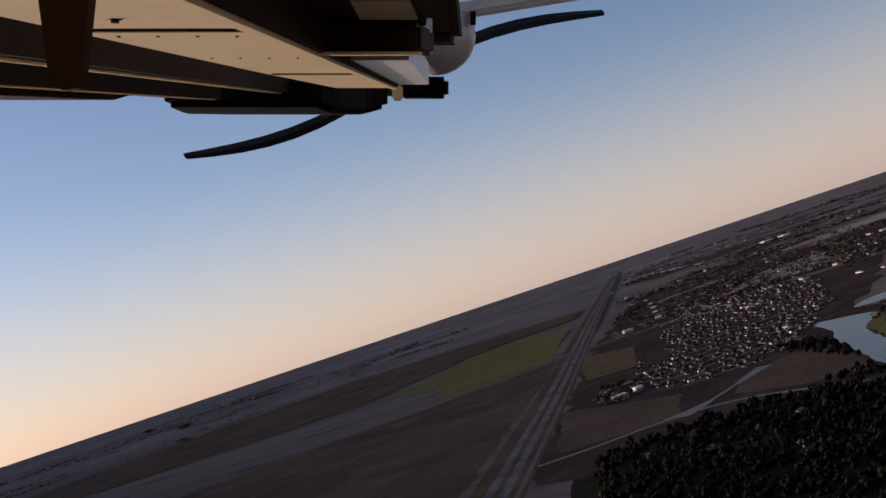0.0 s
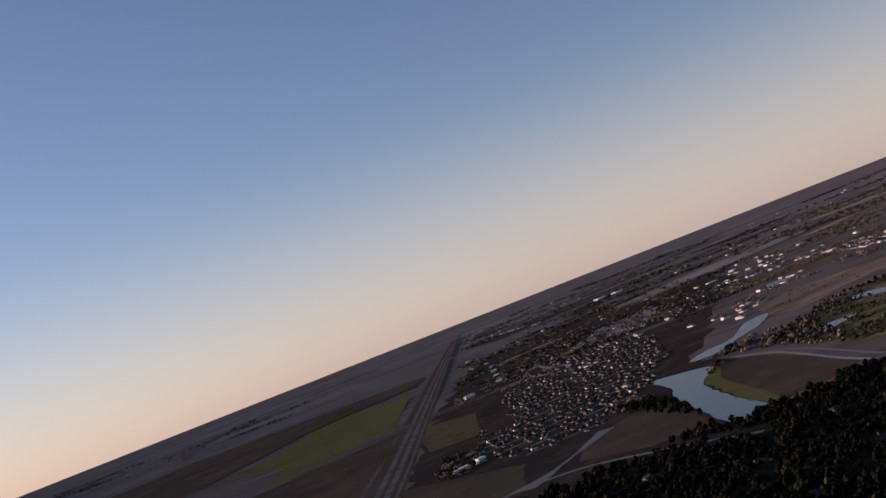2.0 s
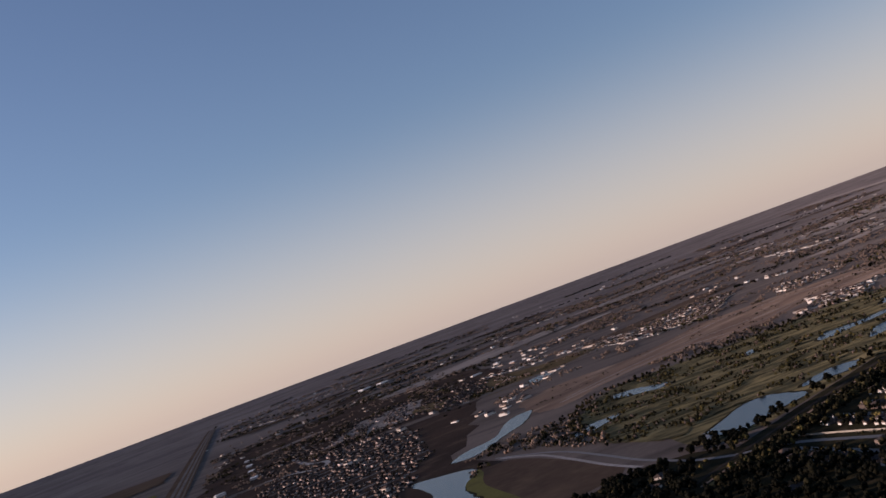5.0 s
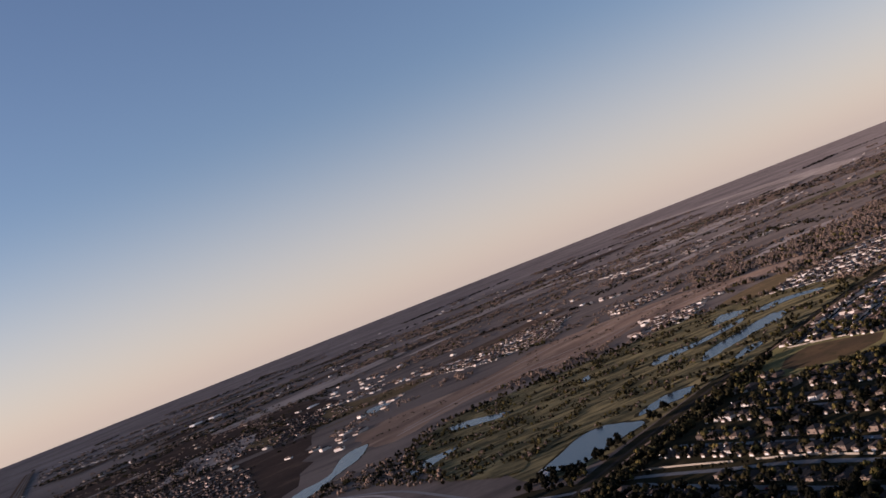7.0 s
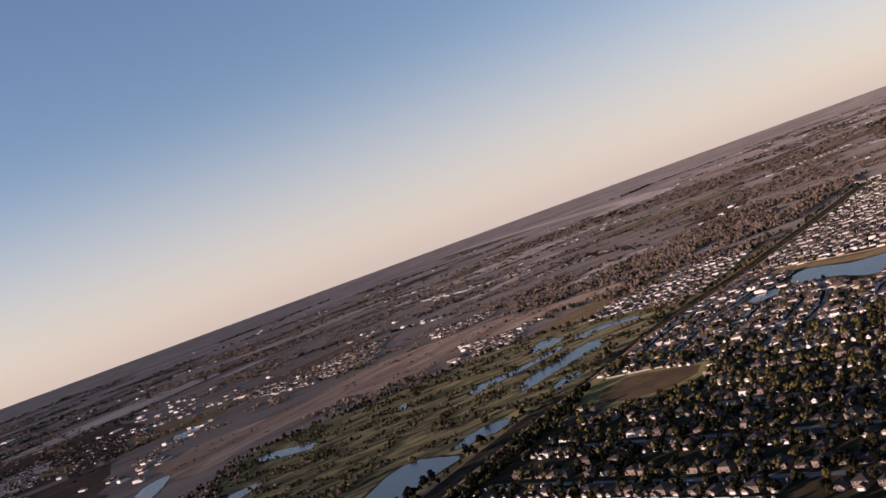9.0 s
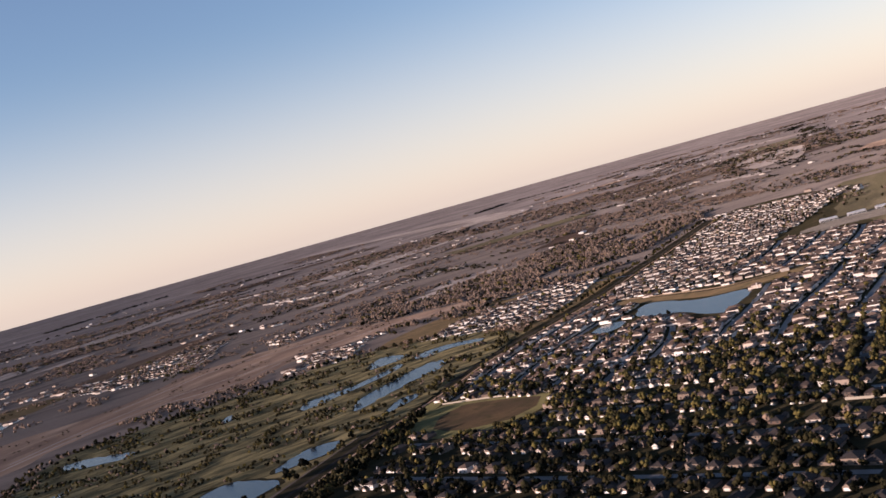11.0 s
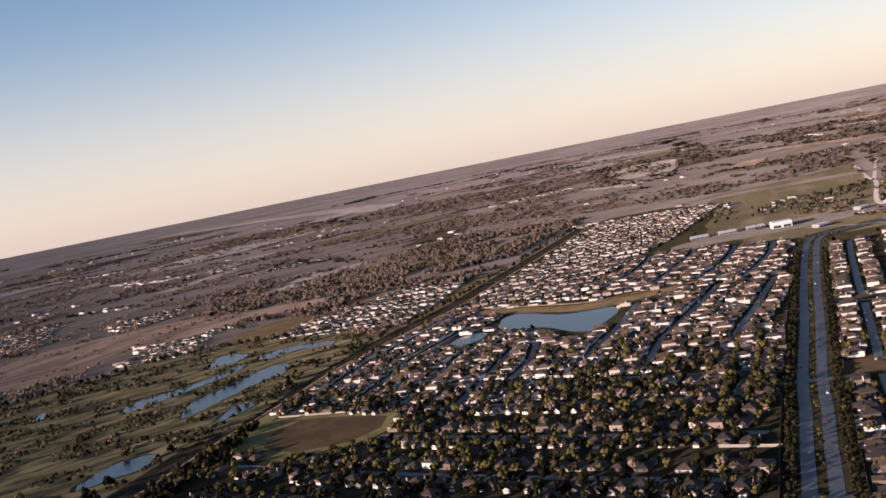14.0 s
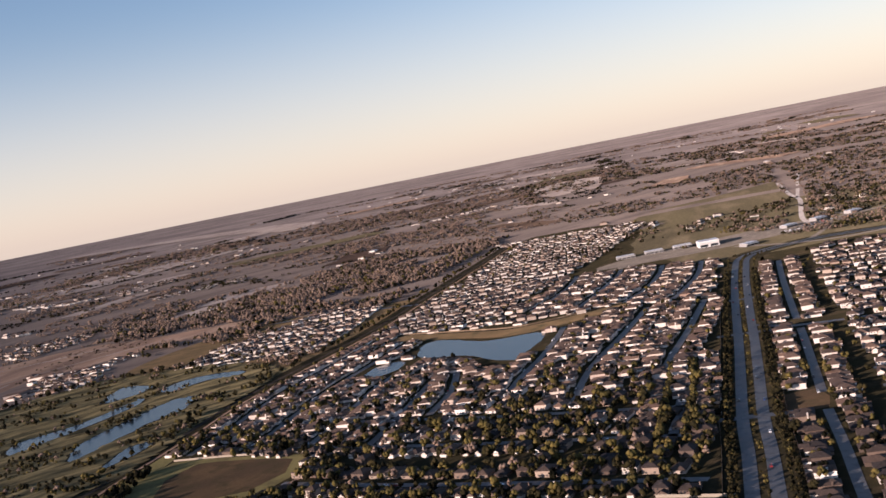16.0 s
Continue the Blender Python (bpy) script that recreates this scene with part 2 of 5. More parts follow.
def mesh_object(name, verts, faces, mats, parent=None, mat_index=None, plan=None):
    me = bpy.data.meshes.new(name)
    me.from_pydata(verts, [], faces)
    for m in mats:
        me.materials.append(m)
    if mat_index is not None:
        me.polygons.foreach_set("material_index", mat_index)
    if plan is not None:
        uv = me.uv_layers.new(name="UVMap")
        loops = np.empty(len(me.loops), dtype=np.int32)
        me.loops.foreach_get("vertex_index", loops)
        uv.data.foreach_set("uv", (np.asarray(plan, dtype=np.float32)[loops] / 1000.0).ravel())
    me.update()
    ob = new(name, me)
    if parent:
        ob.parent = parent
    return ob


def inside(p, poly):
    x, y = p
    hit = False
    for (x1, y1), (x2, y2) in zip(poly, poly[1:] + poly[:1]):
        if (y1 > y) != (y2 > y) and x < (x2 - x1) * (y - y1) / (y2 - y1) + x1:
            hit = not hit
    return hit


def smooth_line(points, step=12.0, closed=False):
    """A soft curve through the points."""
    pts = [Vector((*p, 0)) for p in points]
    n = len(pts)
    out = []
    for i in range(n if closed else n - 1):
        if closed:
            a, b, c, d = (pts[(i + k) % n] for k in (-1, 0, 1, 2))
        else:
            a, b, c, d = (pts[min(max(i + k, 0), n - 1)] for k in (-1, 0, 1, 2))
        m = max(1, int((c - b).length / step))
        for k in range(m):
            t = k / m
            q = 0.5 * (2 * b + (c - a) * t + (2 * a - 5 * b + 4 * c - d) * t * t + (3 * b - a - 3 * c + d) * t ** 3)
            out.append((q.x, q.y))
    if not closed:
        out.append((pts[-1].x, pts[-1].y))
    return out


def patch(name, outline, mat, label, category, lift=0.1, step=25.0, rough_edge=0.0, straight=False):
    """A piece of land or water with a soft or a straight outline, lying on the ground."""
    line = smooth_line(outline, step, True)
    if straight:
        line = []
        for (x0, y0), (x1, y1) in zip(outline, outline[1:] + outline[:1]):
            n = max(1, int(math.hypot(x1 - x0, y1 - y0) / step))
            line += [(x0 + (x1 - x0) * k / n, y0 + (y1 - y0) * k / n) for k in range(n)]
    if rough_edge:
        f = 0.05 if rough_edge < 10 else 0.016
        line = [(x + rough_edge * noise.noise((x * f, y * f, 3.1)), y + rough_edge * noise.noise((x * f, y * f, 9.7))) for x, y in line]
    bm = bmesh.new()
    f = bm.faces.new([bm.verts.new((x, y, 0)) for x, y in line])
    bmesh.ops.triangulate(bm, faces=[f])
    far = max(math.hypot(x - 200, y - 200) for x, y in line)
    if far > NEAR:
        for _ in range(5):
            long = [e for e in bm.edges if e.calc_length() > 110]
            if long:
                bmesh.ops.subdivide_edges(bm, edges=long, cuts=1)
                bmesh.ops.triangulate(bm, faces=bm.faces)
    bm.verts.index_update()
    plan = [(v.co.x, v.co.y) for v in bm.verts]
    verts = []
    for x, y in plan:
        (a, b, c), s = lie(x, y)
        verts.append((a, b, c + lift + (2.5 * min(1.0, (1 - s) * 6) if s < 1 else 0)))
    faces = [[v.index for v in g.verts] for g in bm.faces]
    faces = [g if sum((plan[g[i]][0] * plan[g[(i + 1) % 3]][1] - plan[g[(i + 1) % 3]][0] * plan[g[i]][1]) for i in range(3)) > 0 else g[::-1] for g in faces]
    bm.free()
    return tagged(mesh_object(name, verts, faces, [mat], plan=plan), label, category, kind="structure")


def ribbon(name, points, width, mat, label, lift=0.14, step=15.0, category="road"):
    """A road: a slab with its edges turned down to the ground."""
    line = smooth_line(points, step)
    verts, plan, faces = [], [], []
    for i, (x, y) in enumerate(line):
        x0, y0 = line[max(i - 1, 0)]
        x1, y1 = line[min(i + 1, len(line) - 1)]
        l = math.hypot(x1 - x0, y1 - y0) or 1.0
        nx, ny = -(y1 - y0) / l, (x1 - x0) / l
        for off, drop in ((-width / 2, 0.2), (-width / 2, 0), (width / 2, 0), (width / 2, 0.2)):
            (a, b, c), s = lie(x + nx * off, y + ny * off)
            verts.append((a, b, c + lift - drop + (2.6 * min(1.0, (1 - s) * 6) if s < 1 else 0)))
            plan.append((x + nx * off, y + ny * off))
    for i in range(len(line) - 1):
        for k in range(3):
            faces.append((4 * i + k + 1, 4 * i + k, 4 * i + k + 4, 4 * i + k + 5))
    return tagged(mesh_object(name, verts, faces, [mat], plan=plan), label, category, kind="structure")


def ground():
    radii = [0.0] + list(np.linspace(150, 2400, 16)) + list(np.geomspace(2500, 30000, 60))
    n = 240
    plan = [(200.0, 200.0)]
    for r in radii[1:]:
        plan += [(200 + r * math.sin(2 * math.pi * k / n), 200 + r * math.cos(2 * math.pi * k / n)) for k in range(n)]
    verts = [lie(x, y)[0] for x, y in plan]
    faces = [(0, 1 + (k + 1) % n, 1 + k) for k in range(n)]
    for j in range(len(radii) - 2):
        a, b = 1 + j * n, 1 + (j + 1) * n
        faces += [(a + k, a + (k + 1) % n, b + (k + 1) % n, b + k) for k in range(n)]
    ob = mesh_object("ground", verts, faces, [HAZED_LAND], plan=plan)
    return tagged(ob, "dry brown and olive winter land, greyed far off by painted haze", "ground", kind="structure")


ground()

# ---- fields, waters and roads ----
PONDS = [
    ("river_bend", [(545, 1640), (575, 1625), (612, 1545), (548, 1440), (522, 1350), (495, 1210), (482, 1120), (458, 1098), (432, 1115), (460, 1265), (490, 1405), (525, 1510)], "still grey-blue river bend between dark banks"),
    ("river_arm", [(634, 1690), (690, 1748), (752, 1770), (850, 1912), (905, 1918), (825, 1800), (750, 1735), (678, 1666)], "narrow pale river arm beside houses"),
    ("pond", [(1165, 2385), (1205, 2500), (1300, 2540), (1265, 2460)], "pale distant pond in dry grass"),
    ("pond", [(910, 1605), (925, 1665), (955, 1648), (972, 1545), (945, 1528), (925, 1570)], "slim pale pond on the golf course"),
    ("pond", [(725, 1450), (770, 1492), (805, 1484), (838, 1488), (820, 1468), (775, 1446), (730, 1425)], "narrow pond along the golf course"),
    ("lake", [(700, 1095), (712, 1122), (755, 1148), (790, 1168), (832, 1168), (832, 1095), (810, 1082), (775, 1076), (745, 1070), (715, 1062)], "smooth slate-blue lake behind the barn"),
    ("lake", [(852, 1122), (868, 1138), (925, 1152), (948, 1126), (910, 1103), (885, 1110)], "slim slate-blue lake along the tracks"),
    ("golf_pond", [(1062, 1212), (1080, 1235), (1130, 1268), (1200, 1278), (1280, 1290), (1296, 1262), (1235, 1228), (1180, 1230), (1120, 1220)], "long bright pond on the golf course"),
    ("golf_pond", [(1290, 1422), (1375, 1468), (1372, 1408), (1345, 1392), (1310, 1400)], "bright pond on the golf course"),
    ("golf_pond", [(1099, 1358), (1144, 1384), (1192, 1358), (1253, 1358), (1305, 1367), (1285, 1338), (1209, 1330), (1137, 1334), (1093, 1338)], "winding bright pond among fairway trees"),
    ("golf_pond", [(1340, 1364), (1382, 1366), (1405, 1350), (1416, 1295), (1392, 1276), (1376, 1318), (1329, 1336)], "curved bright pond on the golf course"),
    ("golf_pond", [(1091, 1512), (1115, 1520), (1086, 1484), (1068, 1482)], "small bright pond on the golf course"),
    ("golf_pond", [(1035, 1140), (1060, 1156), (1098, 1174), (1118, 1156), (1085, 1142)], "thin pond on the golf course edge"),
    ("lake", [(1390, 1000), (1432, 1032), (1475, 1042), (1482, 1018), (1452, 950), (1472, 895), (1446, 872), (1385, 866), (1338, 862), (1352, 900), (1382, 945)], "blue-grey lake ringed by houses"),
    ("lake", [(1308, 1020), (1325, 1042), (1366, 1048), (1382, 1025), (1340, 1006)], "small blue-grey lake among houses"),
]
GOLF = [(970, 1735), (1120, 1695), (1265, 1630), (1420, 1580), (1470, 1420), (1440, 1270), (1360, 1195), (1190, 1150), (1000, 1095), (870, 1155), (760, 1195), (700, 1160), (690, 1300), (735, 1420), (790, 1560)]
STRIP = [(877, 1841), (932, 1805), (1061, 1864), (1222, 1853), (1281, 1757), (1330, 1735), (1400, 1760), (1490, 1790), (1600, 1730), (1690, 1710), (1750, 1610), (1870, 1630), (1780, 1850), (1775, 1970), (1650, 2090), (1504, 2180), (1427, 2132), (1231, 2075), (1128, 2141), (991, 2117)]
CORNER = [(925, 955), (945, 1025), (990, 1052), (1046, 1064), (1055, 990), (1054, 924), (1038, 910), (1012, 898), (965, 902)]
RIVERFIELD = [(560, 1440), (610, 1520), (645, 1500), (645, 1375), (612, 1140), (560, 1112), (500, 1125), (515, 1250)]
TOPFIELD = [(2655, 1176), (2862, 1185), (2986, 1076), (3188, 947), (2900, 880), (2672, 815), (2555, 874), (2487, 1010)]
BOULEVARD = [(400, 394), (700, 470), (860, 509), (942, 530), (1020, 549), (1092, 568), (1235, 601), (1342, 626), (1479, 659), (1660, 701), (1790, 729), (1850, 740), (1893, 738), (1925, 718), (1953, 690), (1981, 656), (1992, 610), (1998, 560)]
RAIL = [(560, 955), (760, 1025), (964, 1088), (1034, 1106), (1132, 1130), (1240, 1160), (1430, 1186), (1610, 1210), (1830, 1260), (2020, 1300), (2500, 1410)]
FREEWAY = [(-155, 340), (-66, 820), (-4, 1135), (58, 1450), (155, 1950), (300, 2735), (570, 4185), (1185, 7530), (1700, 10300)]
OPEN_LOT = [(1142, 563), (1158, 535), (1110, 520), (1092, 549)]
BROWN_LOT = [(255, 2480), (374, 2299), (305, 1894), (215, 1931)]
RAMP_LOT = [(125, 1602), (205, 1483), (266, 1388), (215, 1209), (157, 1229), (78, 1250)]
CAR_PARK = [(471, 2660), (479, 2485), (345, 1790), (314, 1862)]
LOOP = [(695, 2990), (667, 2797), (655, 2640), (672, 2575), (650, 2480), (618, 2480), (590, 2589), (539, 2656)]

FIELD_ROADS = [[(650, 1542), (659, 1431), (641, 1306), (621, 1192), (613, 1110)], [(652, 1560), (668, 1444), (668, 1361), (650, 1240), (634, 1143), (628, 1042)],
               [(628, 1042), (640, 990), (668, 940), (676, 835), (682, 760), (672, 640)]]


def widened(outline, by):
    cx, cy = (sum(p[i] for p in outline) / len(outline) for i in (0, 1))
    return [(x + (x - cx) / math.hypot(x - cx, y - cy) * by, y + (y - cy) / math.hypot(x - cx, y - cy) * by) for x, y in outline]


patch("crop_field", [(-93, 2489), (70, 2600), (240, 2751), (300, 3150), (410, 3760), (237, 4216), (40, 4050), (-60, 3600), (-150, 3440), (-330, 3330), (-150, 3275), (-60, 2900)], CROP, "bright green crop field beside the freeway", "field", rough_edge=12, straight=True)
patch("ploughed_field", [(-45, 1200), (70, 1760), (170, 2240), (222, 2560), (70, 2545), (-93, 2470), (-400, 2440), (-900, 2230), (-1300, 1500), (-1100, 900), (-300, 800), (-95, 900)], PLOUGH, "dark brown ploughed field beside the freeway", "field", 0.09, 40, rough_edge=12, straight=True)
patch("ploughed_field", [(-350, 3370), (30, 4110), (230, 4270), (500, 4330), (620, 4950), (-600, 5600), (-2200, 4600), (-1500, 3450), (-750, 3400)], PLOUGH, "brown ploughed field beyond the green crop", "field", 0.09, 60, rough_edge=20, straight=True)
patch("dark_land", [(30, 1100), (140, 1650), (330, 2600), (560, 3500), (900, 4500), (1600, 4300), (1500, 3300), (1330, 2950), (1130, 2620), (1000, 2380), (880, 2150), (760, 1900), (640, 1700), (640, 1540), (560, 1250), (470, 1080), (250, 1090)], DARK_SOIL, "dark brown land round the town", "ground", 0.05, 60, rough_edge=40)
patch("dry_lot", BROWN_LOT, DRYGRASS, "dry brown lot beside the freeway", "field", rough_edge=8, straight=True)
patch("dark_lot", CAR_PARK, DARK_SOIL, "dark bare lot at the edge of the town", "field", 0.12, straight=True)
patch("dry_lot", RAMP_LOT, PLOUGH, "dry brown lot near the freeway ramp", "field", rough_edge=8, straight=True)
patch("dry_lot", [(190, 1420), (262, 1395), (222, 1225), (195, 1240)], OLIVE_FIELD, "dull green edge of the lot near the ramp", "field", 0.16, rough_edge=8, straight=True)
patch("ramp_apron", [(207, 1236), (272, 1265), (334, 1345), (376, 1403), (392, 1385), (300, 1288), (232, 1206)], CONCRETE, "grey concrete apron at the edge of the woods", "pavement", 0.2, rough_edge=5)
patch("river_field", RIVERFIELD, PLOUGH, "brown bare field inside the river bend", "field")
patch("river_bank", [(500, 1118), (528, 1240), (560, 1400), (600, 1490), (612, 1545), (598, 1550), (548, 1440), (522, 1350), (495, 1210), (482, 1112)], CROP, "bright green grassy river bank", "bank", 0.16)
patch("yards", [(430, 380), (700, 462), (950, 525), (1255, 600), (1660, 690), (1880, 730), (1900, 960), (1540, 1000), (1500, 1160), (1240, 1130), (960, 1040), (700, 965), (560, 920), (470, 700)], YARD, "lawns and yards between the houses, shade painted dark", "lawn", 0.05, 40)
patch("yards", [(560, 280), (940, 400), (1450, 420), (1900, 480), (1950, 640), (1880, 715), (1660, 680), (1255, 590), (950, 515), (700, 452), (520, 400)], YARD, "lawns and yards between the houses, shade painted dark", "lawn", 0.05, 40)
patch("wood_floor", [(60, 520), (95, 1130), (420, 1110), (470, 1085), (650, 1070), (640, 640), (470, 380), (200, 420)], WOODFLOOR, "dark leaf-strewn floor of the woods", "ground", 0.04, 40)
patch("shop_forecourt", [(1925, 985), (2010, 975), (2115, 870), (2230, 700), (2180, 640), (2060, 740), (1985, 830)], BROWN_ROAD, "grey paved forecourt round low shops", "pavement", 0.08, 40)
patch("dry_grass_strip", STRIP, STUBBLE, "broad strip of dry brown grass", "field", 0.12, rough_edge=14)
patch("dry_grass_strip", [(1040, 3100), (1148, 2985), (1340, 3000), (1394, 2807), (1480, 2740), (1460, 2610), (1180, 2500), (1040, 2640)], DRYGRASS, "dry brown and olive grass beyond the river", "field", 0.12, rough_edge=20)
patch("rail_meadow", [(700, 1180), (690, 1045), (964, 1108), (1132, 1150), (1430, 1206), (1610, 1230), (1480, 1290), (1440, 1290), (1190, 1200), (1000, 1130), (870, 1185), (760, 1220)], FAIRWAY, "rough grass between golf course and railway", "field", 0.06)
patch("meadow", [(1440, 1180), (1830, 1250), (1860, 1330), (1800, 1560), (1640, 1600), (1470, 1560), (1430, 1420)], DRYGRASS, "dry grass between house rows", "field", 0.068)
patch("meadow", [(1540, 860), (1900, 860), (2100, 985), (2500, 1100), (2700, 1260), (2600, 1420), (2020, 1290), (1610, 1195), (1500, 1130)], YARD, "lawns between close house rows, shade painted dark", "lawn", 0.075, rough_edge=20)
patch("roadside_grass", [(1900, 1000), (2100, 1000), (2480, 1080), (2640, 860), (2700, 640), (2400, 420), (2000, 380), (1930, 620), (1880, 730)], OLIVE_FIELD, "dry olive roadside grass", "verge", 0.065, rough_edge=20)
patch("corner_field", CORNER, PASTURE, "mown green and brown field behind a pale fence", "field", 0.14)
patch("corner_field", [(948, 955), (960, 1005), (1000, 1030), (1040, 1030), (1044, 930), (1010, 912), (970, 918)], BROWN_GRASS, "dry brown middle of the corner field", "field", 0.18)
patch("top_field", TOPFIELD, OLIVE_FIELD, "wide olive pasture beyond the houses", "field", 0.12, straight=True)
patch("lake_bank", [(1500, 1130), (1540, 1120), (1520, 1020), (1510, 945), (1545, 890), (1600, 830), (1580, 815), (1500, 880), (1465, 935), (1490, 1030)], DRYGRASS, "grassy lake bank with dry edge", "bank", 0.13)
for outline in ([(5500, 4300), (6466, 5411), (7553, 7282), (8400, 9300), (8850, 9350), (7980, 7290), (6900, 5420), (5900, 4300)], [(3000, 3900), (4300, 4100), (4500, 3700), (3200, 3600)], [(4200, 2000), (5200, 2500), (5400, 2250), (4300, 1850)], [(1400, 4300), (2200, 4600), (2300, 4200), (1500, 4000)]):
    patch("pale_pasture", outline, PALE_GRASS, "pale dry pasture far off", "field", 0.2, 120)
patch("dry_lot", [(330, 1330), (420, 1420), (480, 1380), (455, 1260), (430, 1150), (360, 1160), (300, 1250)], PLOUGH, "brown rough lot beside the river", "field", straight=True)
patch("open_lot", OPEN_LOT, BROWN_GRASS, "open brown grass lot between houses", "field", 0.12)
for name, outline, label in PONDS:
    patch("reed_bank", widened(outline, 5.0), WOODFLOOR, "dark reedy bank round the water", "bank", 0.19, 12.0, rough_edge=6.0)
    patch(name, outline, WATER, label, "water", 0.24, 12.0, rough_edge=4.0)


def rolling(name, outline, mat, label, category, cell=6.0, rise=2.2):
    """Grassland with low mounds, level beside the water."""
    shores = [widened(o, 9) for _, o, _ in PONDS]
    shores = [((min(p[0] for p in o), max(p[0] for p in o), min(p[1] for p in o), max(p[1] for p in o)), o) for o in shores]
    xs, ys = [p[0] for p in outline], [p[1] for p in outline]
    line = smooth_line(outline, 15, True)
    nx, ny = int((max(xs) - min(xs)) / cell) + 8, int((max(ys) - min(ys)) / cell) + 8
    x0, y0 = min(xs) - 3 * cell, min(ys) - 3 * cell
    index, verts, plan, faces = {}, [], [], []

    def vert(i, j):
        if (i, j) not in index:
            x, y = x0 + i * cell, y0 + j * cell
            u, v = x * 0.85 - y * 0.53, x * 0.53 + y * 0.85
            h = noise.noise((u / 48, v / 18, 1.3)) + 0.5 * noise.noise((u / 24, v / 10, 6.1))
            if any(a < x < b and c < y < d and inside((x, y), s) for (a, b, c, d), s in shores):
                h = -0.6
            index[i, j] = len(verts)
            verts.append((x, y, 0.12 + rise * max(0.0, h + 0.35)))
            plan.append((x, y))
        return index[i, j]

    for i in range(nx):
        for j in range(ny):
            if inside((x0 + (i + 0.5) * cell, y0 + (j + 0.5) * cell), line):
                faces.append((vert(i, j), vert(i + 1, j), vert(i + 1, j + 1), vert(i, j + 1)))
    ob = mesh_object(name, verts, faces, [mat], plan=plan)
    ob.data.polygons.foreach_set("use_smooth", [True] * len(faces))
    return tagged(ob, label, category, kind="structure")


rolling("golf_course", GOLF, FAIRWAY, "rolling green and gold golf course with painted shadow streaks", "golf course")


def offset(points, d):
    out = []
    for i, (x, y) in enumerate(points):
        x0, y0 = points[max(i - 1, 0)]
        x1, y1 = points[min(i + 1, len(points) - 1)]
        l = math.hypot(x1 - x0, y1 - y0)
        out.append((x - (y1 - y0) / l * d, y + (x1 - x0) / l * d))
    return out


ribbon("freeway_verge", FREEWAY, 74, PLOUGH, "dark scrubby verge along the freeway", 0.14, category="verge")
for d, w, mat in ((-10, 11.5, FREEWAY_MIX), (10, 11.5, FREEWAY_MIX), (-28, 6, BROWN_ROAD)):
    ribbon("freeway", offset(FREEWAY, d), w, mat, "pale concrete freeway lanes running to the horizon" if w > 10 else "grey frontage road along the freeway", 0.2)
ribbon("boulevard_verge", BOULEVARD, 52, YARD, "grass verge along the boulevard, shade painted dark", 0.09, category="verge")
ribbon("boulevard", offset(BOULEVARD, 7.0), 8.4, CONCRETE, "blue-grey concrete boulevard carriageway", 0.2)
ribbon("boulevard", offset(BOULEVARD, -7.0), 8.4, CONCRETE, "blue-grey concrete boulevard carriageway", 0.2)
for x in (1095, 1365, 1545, 860, 640):
    y = np.interp(x, [p[0] for p in BOULEVARD], [p[1] for p in BOULEVARD])
    ribbon("crossing", [(x + 6, y - 26), (x, y), (x - 6, y + 26)], 9, CONCRETE, "concrete median crossing on the boulevard", 0.19, 10)
ribbon("frontage_road", [(40, 1210), (120, 1212), (210, 1228), (285, 1208), (345, 1135), (420, 1010)], 8, CONCRETE, "grey side road beside dark woods")
ribbon("track_road", LOOP, 13, PALE_ROAD, "pale looping track in dry grass")
ribbon("field_road", FIELD_ROADS[0], 5.5, PALE_ROAD, "pale concrete field road")
ribbon("field_road", FIELD_ROADS[1], 5, STREET, "grey concrete road past the barn", 0.16)
ribbon("field_road", FIELD_ROADS[2], 7, STREET, "grey concrete road past the barn")
ribbon("main_road", [(1900, 960), (1965, 910), (2020, 840), (2105, 780), (2165, 700), (2300, 560)], 18, BROWN_ROAD, "wide pale road past low shops")
ribbon("main_road", [(2000, 785), (1950, 665), (1980, 565), (2080, 400)], 12, BROWN_ROAD, "pale cross road behind the houses")
ribbon("corridor_road", [(2150, 690), (2270, 727), (2602, 786), (2768, 836), (3111, 924)], 9, PALE_ROAD, "pale track running off across pasture")
ribbon("corridor_road", [(2660, 800), (3163, 883), (3365, 917)], 8, PALE_ROAD, "pale track fork across pasture")
ribbon("ramp_road", [(2500, 775), (2454, 751), (2321, 706), (2158, 666), (2055, 662), (1985, 668)], 9, BROWN_ROAD, "pale slip road at the junction")
ribbon("ramp_road", [(2330, 720), (2270, 668), (2190, 640), (2110, 622)], 8, BROWN_ROAD, "pale slip road at the junction", 0.15)
for line in ([(960, 1880), (1100, 1930), (1250, 1950), (1420, 1880), (1600, 1820), (1760, 1740)], [(930, 1850), (1080, 1890), (1240, 1890), (1340, 1800), (1480, 1830)], [(1240, 2030), (1400, 2060), (1520, 2080), (1640, 1980), (1740, 1880)]):
    ribbon("dirt_track", line, 7, PALE_GRASS, "pale worn track along the dry strip", 0.17)
ribbon("cross_street", [(1400, 628), (1380, 593), (1384, 566), (1395, 514), (1405, 440)], 8, STREET, "grey side street off the boulevard", 0.185)
ribbon("street_strip", [(1785, 1530), (1808, 1405), (1802, 1245)], 10, CONCRETE, "pale straight lane beside woods")
ribbon("rail_side_grass", offset(RAIL, -38), 46, PASTURE, "rough olive grass beside the railway", 0.045, category="verge")
# scrub strip whose dark colour also paints the railside trees' shadow
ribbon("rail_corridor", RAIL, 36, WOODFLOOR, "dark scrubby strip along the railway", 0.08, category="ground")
ribbon("railway", RAIL, 5, BALLAST, "dark railway bed along a tree-lined cutting", 0.3)
